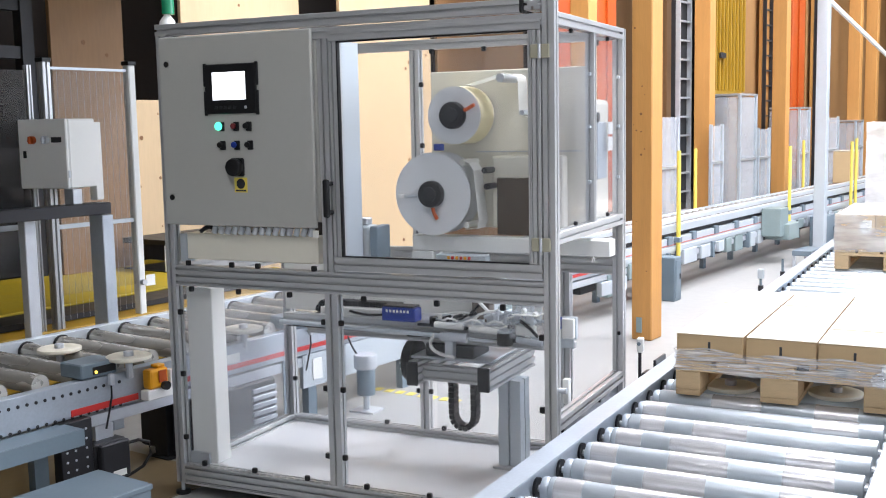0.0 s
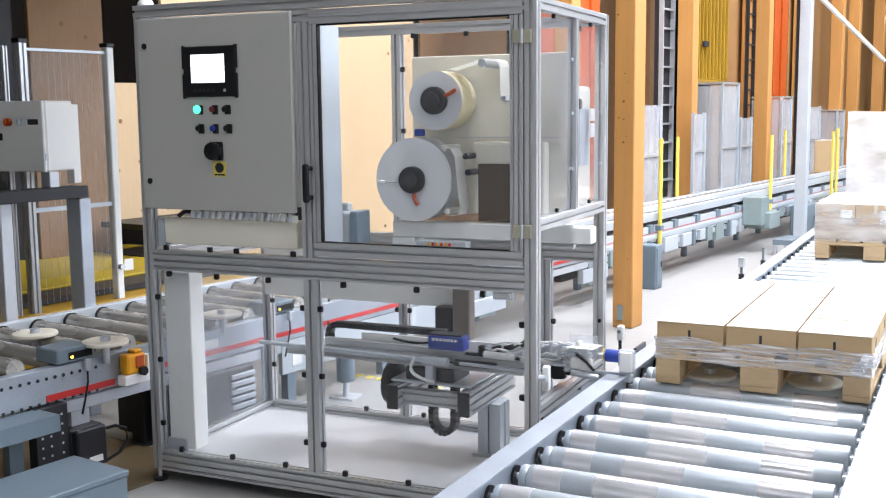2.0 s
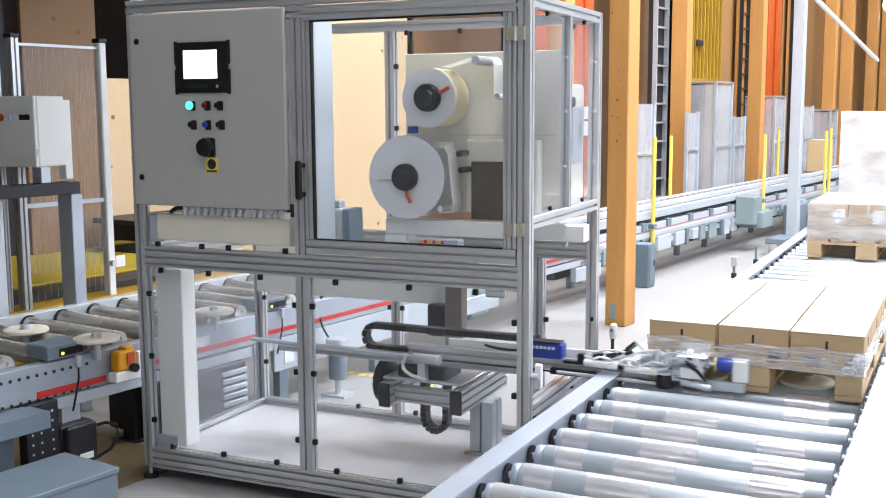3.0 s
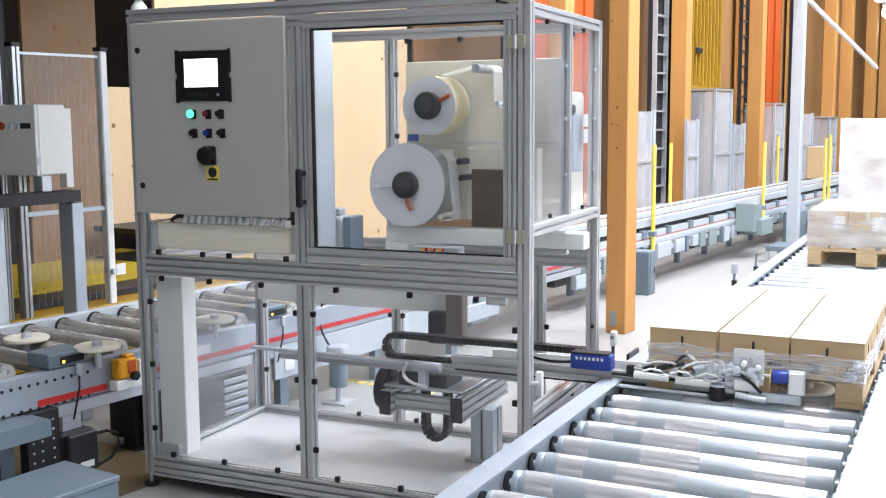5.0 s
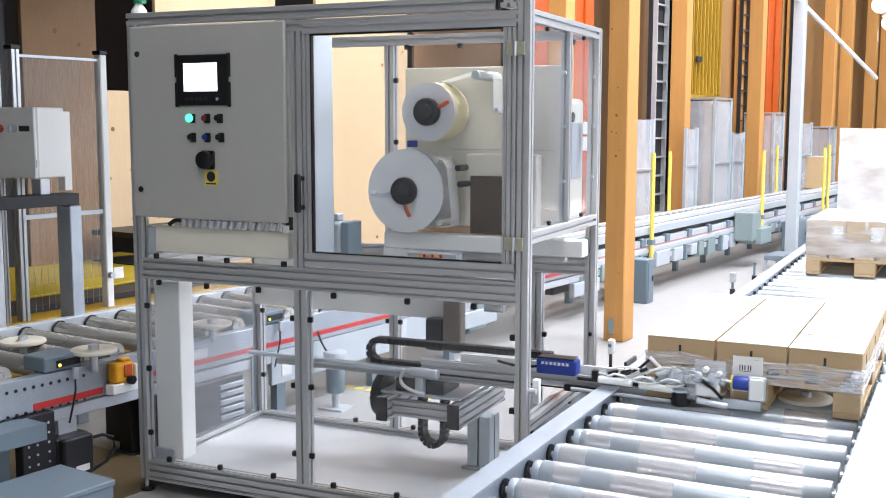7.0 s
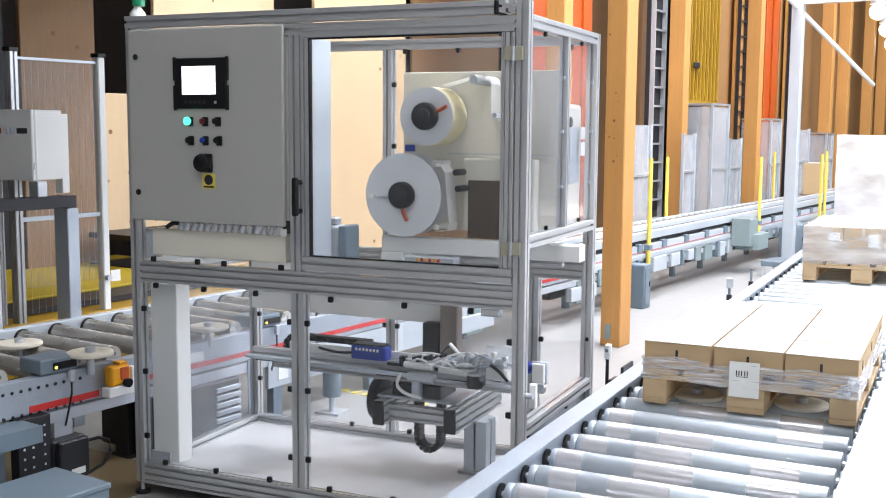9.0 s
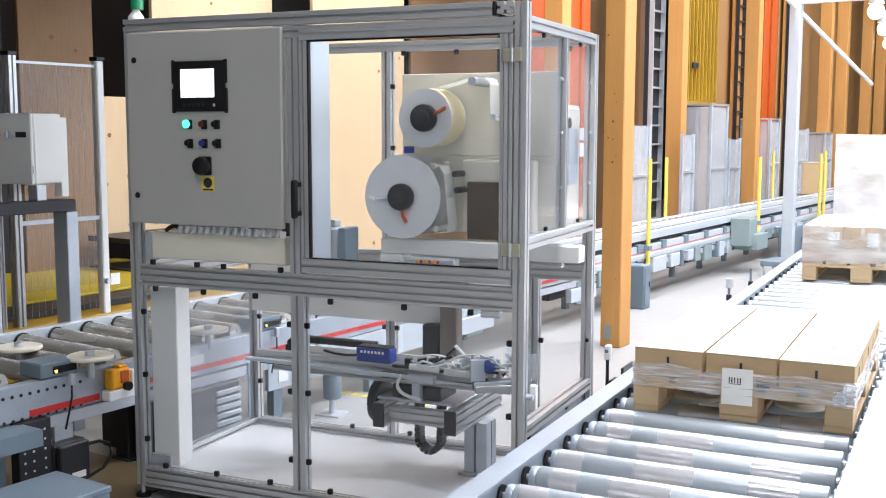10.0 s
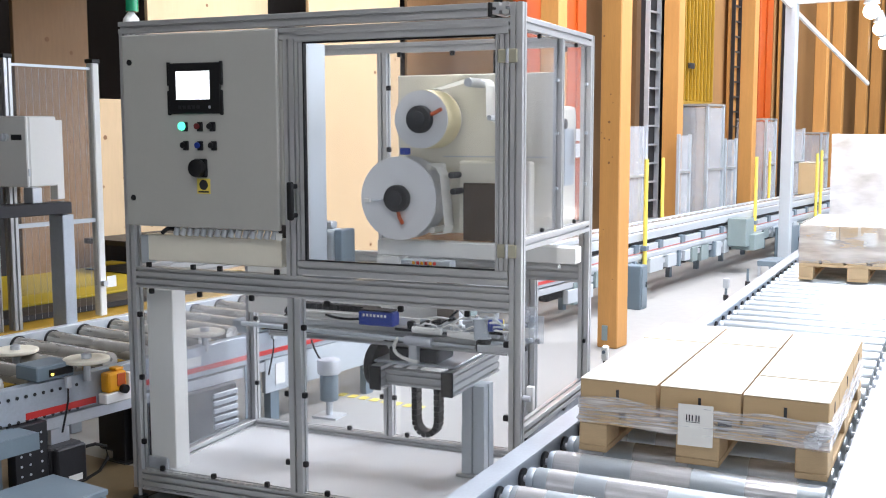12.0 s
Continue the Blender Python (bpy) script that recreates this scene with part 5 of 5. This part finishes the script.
    for z in (0.9, 1.5, 1.95, 2.25, 2.6):
        part("beam", box(0.0, 0.08, 0.1, 1.85, z, z + 0.09), DARK, r, "", S)
    b2 = thing("rack_basket", HALL @ pose(-3.1, 2.2, 0.62), "dark wire basket behind the yellow bed", "basket")
    S = place_of(b2)
    part("rim", box(0, 0.5, 0, 1.2, 0.20, 0.24), DARK, b2, "", S)
    for k in range(16):
        part("wire", box(0.49, 0.496, k * 0.075, k * 0.075 + 0.008, 0.0, 0.2), STEEL, b2, "", S)
    part("tray", box(0, 0.5, 0, 1.2, -0.02, 0.0), DARK, b2, "", S)


def sensor_head():
    s = thing("light_sensor", HALL @ pose(-0.35, -0.19, 0.5605), "grey light sensor with a lit amber eye on the rail", "sensor")
    S = place_of(s)
    part("housing", box(-0.10, 0.06, -0.09, 0.11, 0.005, 0.075, 0.006), PAINT_GREY, s, "", S)
    part("face", box(0.0605, 0.066, -0.03, 0.10, 0.02, 0.055, 0.003), BLACK, s, "dark front", S)
    part("led", tube((0.0665, -0.015, 0.032), (0.070, -0.015, 0.032), 0.007, 10), AMBER_GLOW, s, "lit amber eye", S)
    part("bracket", box(-0.06, -0.0, -0.06, 0.0, 0.0, 0.0045), STEEL, s, "", S)
    part("plug", box(0.062, 0.085, 0.05, 0.075, -0.045, 0.01, 0.003), STEEL, s, "", S)
    part("lead", bent([(0.075, 0.06, -0.04), (0.08, 0.055, -0.10), (0.07, 0.045, -0.17), (0.06, 0.03, -0.25)], 0.005), BLACK, s, "black lead", S)
    copy_thing(s, HALL @ pose(-0.35, 1.20, 0.5605))
    o = thing("orange_valve", HALL @ pose(-0.295, 0.12, 0.40), "orange pneumatic valve with a white base on the rail", "valve")
    S = place_of(o)
    part("base", box(0.0, 0.06, -0.07, 0.10, 0.0, 0.05, 0.005), WHITE, o, "white base", S)
    part("body", box(0.0, 0.06, -0.055, 0.06, 0.051, 0.15, 0.014, seg=2), ORANGE_Y, o, "", S)
    part("cap", box(0.0, 0.05, 0.0, 0.05, 0.151, 0.165, 0.004), ORANGE_Y, o, "", S)
    part("face", box(0.0605, 0.066, -0.005, 0.045, 0.08, 0.14, 0.003), ORANGE, o, "darker orange face", S)
    part("knob", tube((0.0605, 0.03, 0.062), (0.085, 0.03, 0.062), 0.022, 14), BLACK, o, "", S, True)
    part("side_plate", box(0.02, 0.06, 0.07, 0.10, 0.051, 0.13, 0.003), WHITE, o, "", S)
    e = thing("junction_box", HALL @ pose(-0.25, -0.31, 0.06), "dark grey junction box with a white sticker", "box")
    S = place_of(e)
    part("body", box(-0.08, 0.0, 0.05, 0.23, 0.02, 0.20, 0.008), DARK, e, "", S)
    part("cover", box(0.001, 0.04, 0.06, 0.22, 0.02, 0.20, 0.008), DARK, e, "grey ribbed cover", S)
    part("sticker", box(0.041, 0.043, 0.115, 0.19, 0.035, 0.065), WHITE, e, "white sticker", S)
    part("cable", bent([(-0.02, 0.23, 0.16), (0.0, 0.30, 0.165), (0.0, 0.36, 0.14), (0.0, 0.37, 0.08), (0.0, 0.32, 0.03), (0.0, 0.24, 0.01), (0.0, 0.15, 0.0)], 0.008), BLACK, e, "black cable loop", S)
    part("bracket", box(-0.078, -0.055, 0.1, 0.2, 0.2005, 0.269), STEEL, e, "", S)
    pl = thing("leg_plate", HALL @ pose(-0.26, -0.43, 0), "perforated grey steel leg of the conveyor", "leg")
    S = place_of(pl)
    part("plate", box(-0.06, 0.0, 0.0, 0.17, 0.0, 0.395, 0.003), DARK, pl, "", S)
    for k in range(7):
        for y in (0.03, 0.075, 0.135):
            part("hole", tube((0.0005, y, 0.08 + k * 0.045), (0.0025, y, 0.08 + k * 0.045), 0.006, 8), STEEL, pl, "", S)
    bp = thing("support_trestle", HALL @ pose(-0.5, 0.33, 0), "dark steel trestle below the conveyor", "trestle")
    S = place_of(bp)
    part("leg", box(-0.05, 0.05, 0.0, 0.12, 0.012, 0.39, 0.004), DARK, bp, "", S)
    part("foot", box(-0.07, 0.07, -0.02, 0.14, 0.0, 0.011), DARK, bp, "", S)
    c = thing("cover_box", HALL @ pose(0.16, -1.65, 0), "blue-grey sheet cover low beside the conveyor", "cover")
    S = place_of(c)
    part("lid", box(-0.20, 0.16, 0.0, 1.25, 0.20, 0.225, 0.004), PAINT_GREY, c, "", S)
    part("side", box(-0.19, 0.155, 0.01, 1.24, 0.0, 0.199), PAINT_GREY, c, "", S)
    # brown sheet that paints the plywood's reflection onto the floor under the conveyor
    fb = part("floor_board", box(-1.3, 0.02, -2.2, 0.32, 0.0, 0.004), FLOOR_REFLECTION, None, "", HALL)
    tagged(fb, "thin brown sheet for the plywood's reflection in the floor", "floor", kind="structure")
    c2 = thing("side_shelf", HALL @ pose(-0.29, -2.4, 0), "sloping blue-grey side shelf below the rail", "shelf")
    S = place_of(c2)
    part("tray", box(0.0, 0.16, 0.0, 2.0, 0.365, 0.395, 0.004), PAINT_GREY, c2, "", S)
    part("front", box(0.161, 0.165, 0.0, 2.0, 0.32, 0.395), PAINT_GREY, c2, "", S)
    part("prop", box(0.02, 0.10, 0.3, 0.36, 0.0, 0.364), PAINT_GREY, c2, "", S)


def aisle_things():
    for v, u, h in ((-1.22, 9.42, 1.34), (-0.22, 13.1, 1.38), (-1.22, 13.9, 1.34), (-0.22, 12.85, 1.34)):
        p = thing("yellow_post", HALL @ pose(v, u, 0), "slim yellow steel guard post by the conveyor", "post", "yellow posts")
        S = place_of(p)
        part("tube", tube((0, 0, 0.01), (0, 0, h), 0.022, 12), YELLOW, p, "", S, True)
        part("foot", box(-0.07, 0.07, -0.07, 0.07, 0.0, 0.012), YELLOW, p, "", S)
        part("cap", tube((0, 0, h), (0, 0, h + 0.012), 0.018, 12), YELLOW, p, "", S, True)
    for v, u, h, head in ((0.67, 6.27, 0.33, True), (0.55, 7.28, 0.32, False)):
        p = thing("sensor_post", HALL @ pose(v, u, 0), "thin steel sensor post with a small pale head", "sensor", "sensor posts")
        S = place_of(p)
        part("rod", tube((0, 0, 0.0), (0, 0, h), 0.012, 10), PAINT_GREY, p, "", S, True)
        if head:
            part("head", box(-0.026, 0.026, -0.022, 0.022, h - 0.07, h + 0.02, 0.006), PLATE_GREY, p, "pale head", S)
        part("collar", tube((0, 0, h * 0.45), (0, 0, h * 0.45 + 0.05), 0.024, 10), DARK, p, "", S, True)
    p = thing("track_sensor", (2.03, 0.69, 0), "slim sensor post with a white head beside the track", "sensor")
    part("rod", tube((2.03, 0.69, 0), (2.03, 0.69, 0.70), 0.0075, 10), DARK, p, "", I4, True)
    part("head", box(2.018, 2.046, 0.675, 0.71, 0.69, 0.755, 0.005), WHITE, p, "white head")
    part("eye", tube((2.03, 0.674, 0.73), (2.03, 0.669, 0.73), 0.008, 12), PAINT_GREY, p)
    for v, u, w, h in ((-0.17, 6.15, 0.16, 0.42), (-0.12, 10.9, 0.5, 0.42), (-0.05, 11.35, 0.4, 0.28), (-0.1, 12.3, 0.35, 0.4)):
        c = thing("floor_cabinet", HALL @ pose(v, u, 0), "small grey-green control cabinet on the floor", "cabinet", "floor cabinets")
        S = place_of(c)
        part("body", box(-0.12, 0.06, 0.0, w, 0.0, h, 0.008), PAINT_GREY, c, "", S)
        part("door", box(0.061, 0.068, 0.02, w - 0.02, 0.03, h - 0.03, 0.003), PAINT_GREY, c, "", S)
        part("latch", box(0.0685, 0.075, w - 0.06, w - 0.045, h * 0.5, h * 0.5 + 0.05), BLACK, c, "", S)
    s = thing("floor_stop", HALL @ pose(0.2, 9.3, 0), "low grey steel stop standing by the track", "stop")
    S = place_of(s)
    part("top", box(-0.1, 0.12, -0.25, 0.25, 0.13, 0.19, 0.006), PAINT_GREY, s, "", S)
    for x in (-0.08, 0.1):
        for yy in (-0.22, 0.22):
            part("leg", box(x - 0.015, x + 0.015, yy - 0.015, yy + 0.015, 0.0, 0.13), STEEL, s, "", S)
    for u in (14.95,):
        c = thing("carton_stack", HALL @ pose(-0.95, u, 0.626), "brown cartons riding on the far conveyor", "box", "far cartons")
        S = place_of(c)
        part("body", box(-0.1, 0.18, 0, 0.55, 0.0, 0.52, 0.01), CARD, c, "", S)
        part("lid", box(-0.1, 0.18, 0, 0.55, 0.5205, 0.53), CARD_TOP, c, "", S)


hall_structure()
hall_lamp()
bright_lamps()
rack()
line_conveyor()
gear_stand()
under_drive()
roller_track()
near_load()
far_load()
for q in ((-0.74, 0.05), (-0.28, 0.03), (-0.177, 0.809)):
    turning_disc(pose(q[0], q[1], 0.617), "round ivory guide wheel between the conveyor rollers")
for q in ((2.435, 0.632), (2.85, 0.66)):
    turning_disc(pose(q[0], q[1], 0.575), "round ivory guide wheel between the conveyor rollers")
labelling_machine()
lift_table()
hanging_chain()
label_arm()
drag_chain()
left_station()
sensor_head()
aisle_things()

# ---- what moves ----
LIFT = [(0.0, 0.17), (0.5, 0.088), (0.8, 0.035), (1.0, 0.0), (1.3, 0.0), (9.0, 0.0), (10.3, 0.0), (10.5, 0.004), (11.0, 0.052), (11.5, 0.112), (12.0, 0.178)]
SLIDE = [(0.0, -0.108), (1.0, -0.108), (1.2, -0.075), (1.5, -0.005), (1.7, 0.08), (2.0, 0.225), (2.5, 0.47), (3.0, 0.71), (3.2, 0.795), (3.6, 0.895), (4.0, 0.92), (4.8, 0.92), (5.0, 0.918), (5.5, 0.905),
         (6.0, 0.90), (6.3, 0.893), (6.5, 0.88), (6.8, 0.83), (7.0, 0.78), (7.2, 0.72), (7.6, 0.56), (8.0, 0.37), (8.4, 0.16), (8.8, -0.035), (9.0, -0.096), (9.5, -0.09), (10.0, -0.07), (10.5, -0.05), (12.0, -0.04)]
ROLL = [(0.0, 0.455), (9.5, 0.455), (9.7, 0.425), (10.0, 0.325), (10.5, 0.11), (11.0, -0.075), (11.5, -0.22), (11.8, -0.262), (12.0, -0.272)]


def ease(rows, t):
    for (a, p), (b, q) in zip(rows, rows[1:]):
        if t <= b:
            return p + (q - p) * (t - a) / (b - a)
    return rows[-1][1]


def motions():
    times = sorted({t for t, v in LIFT} | {t for t, v in SLIDE})
    for ob, m in MOVING["table"]:
        walk(ob, [(t, pose(0, 0, dz) @ m) for t, dz in LIFT])
    for ob, m in MOVING["loop"]:
        walk(ob, [(t, pose(0, 0, dz / 2) @ m) for t, dz in LIFT])
    for ob, m in MOVING["arm"]:
        walk(ob, [(t, pose(ease(SLIDE, t), 0, ease(LIFT, t)) @ m) for t in times])
    for ob, m in MOVING["pad"]:
        turn = [(0.0, 0), (9.0, 0), (9.15, -45), (9.3, -85), (9.6, -122), (10.0, -146), (10.4, -158), (12.0, -160)]
        tt = sorted(set(times) | {t for t, a in turn})
        walk(ob, [(t, pose(ease(SLIDE, t), 0, ease(LIFT, t)) @ m @ pose(0, 0, 0, 0, 0, ease(turn, t))) for t in tt])
    for k, ob in enumerate(MOVING["chain"]):
        walk(ob, [(t, chain_pose(k, ease(SLIDE, t), ease(LIFT, t))) for t in times])
    # the load rolls along the track
    def on_track(y):
        return CONV @ pose(0.129 + 0.02 * (y - 0.455), y + 0.9, ROLL_Z)
    for ob, m in MOVING["load"]:
        walk(ob, [(t, on_track(y) @ m) for t, y in ROLL])
    for ob, m in MOVING["label"]:
        tilt = [(0.0, 86), (3.2, 86), (3.6, 60), (4.2, 0), (12.0, 0)]
        rows = [(t, pose(ease(SLIDE, t) + 0.016, 0, ease(LIFT, t)) @ m @ pose(0, 0, 0, ease(tilt, t), 0, 0)) for t in times if t <= 5.0]
        still = rows[-1][1]
        held = on_track(0.455).inverted() @ (pose(0, 0.032, 0) @ still)
        rows += [(t, on_track(ease(ROLL, t)) @ held) for t in sorted({5.5} | {t for t, y in ROLL if t >= 9.5})]
        walk(ob, rows)


motions()
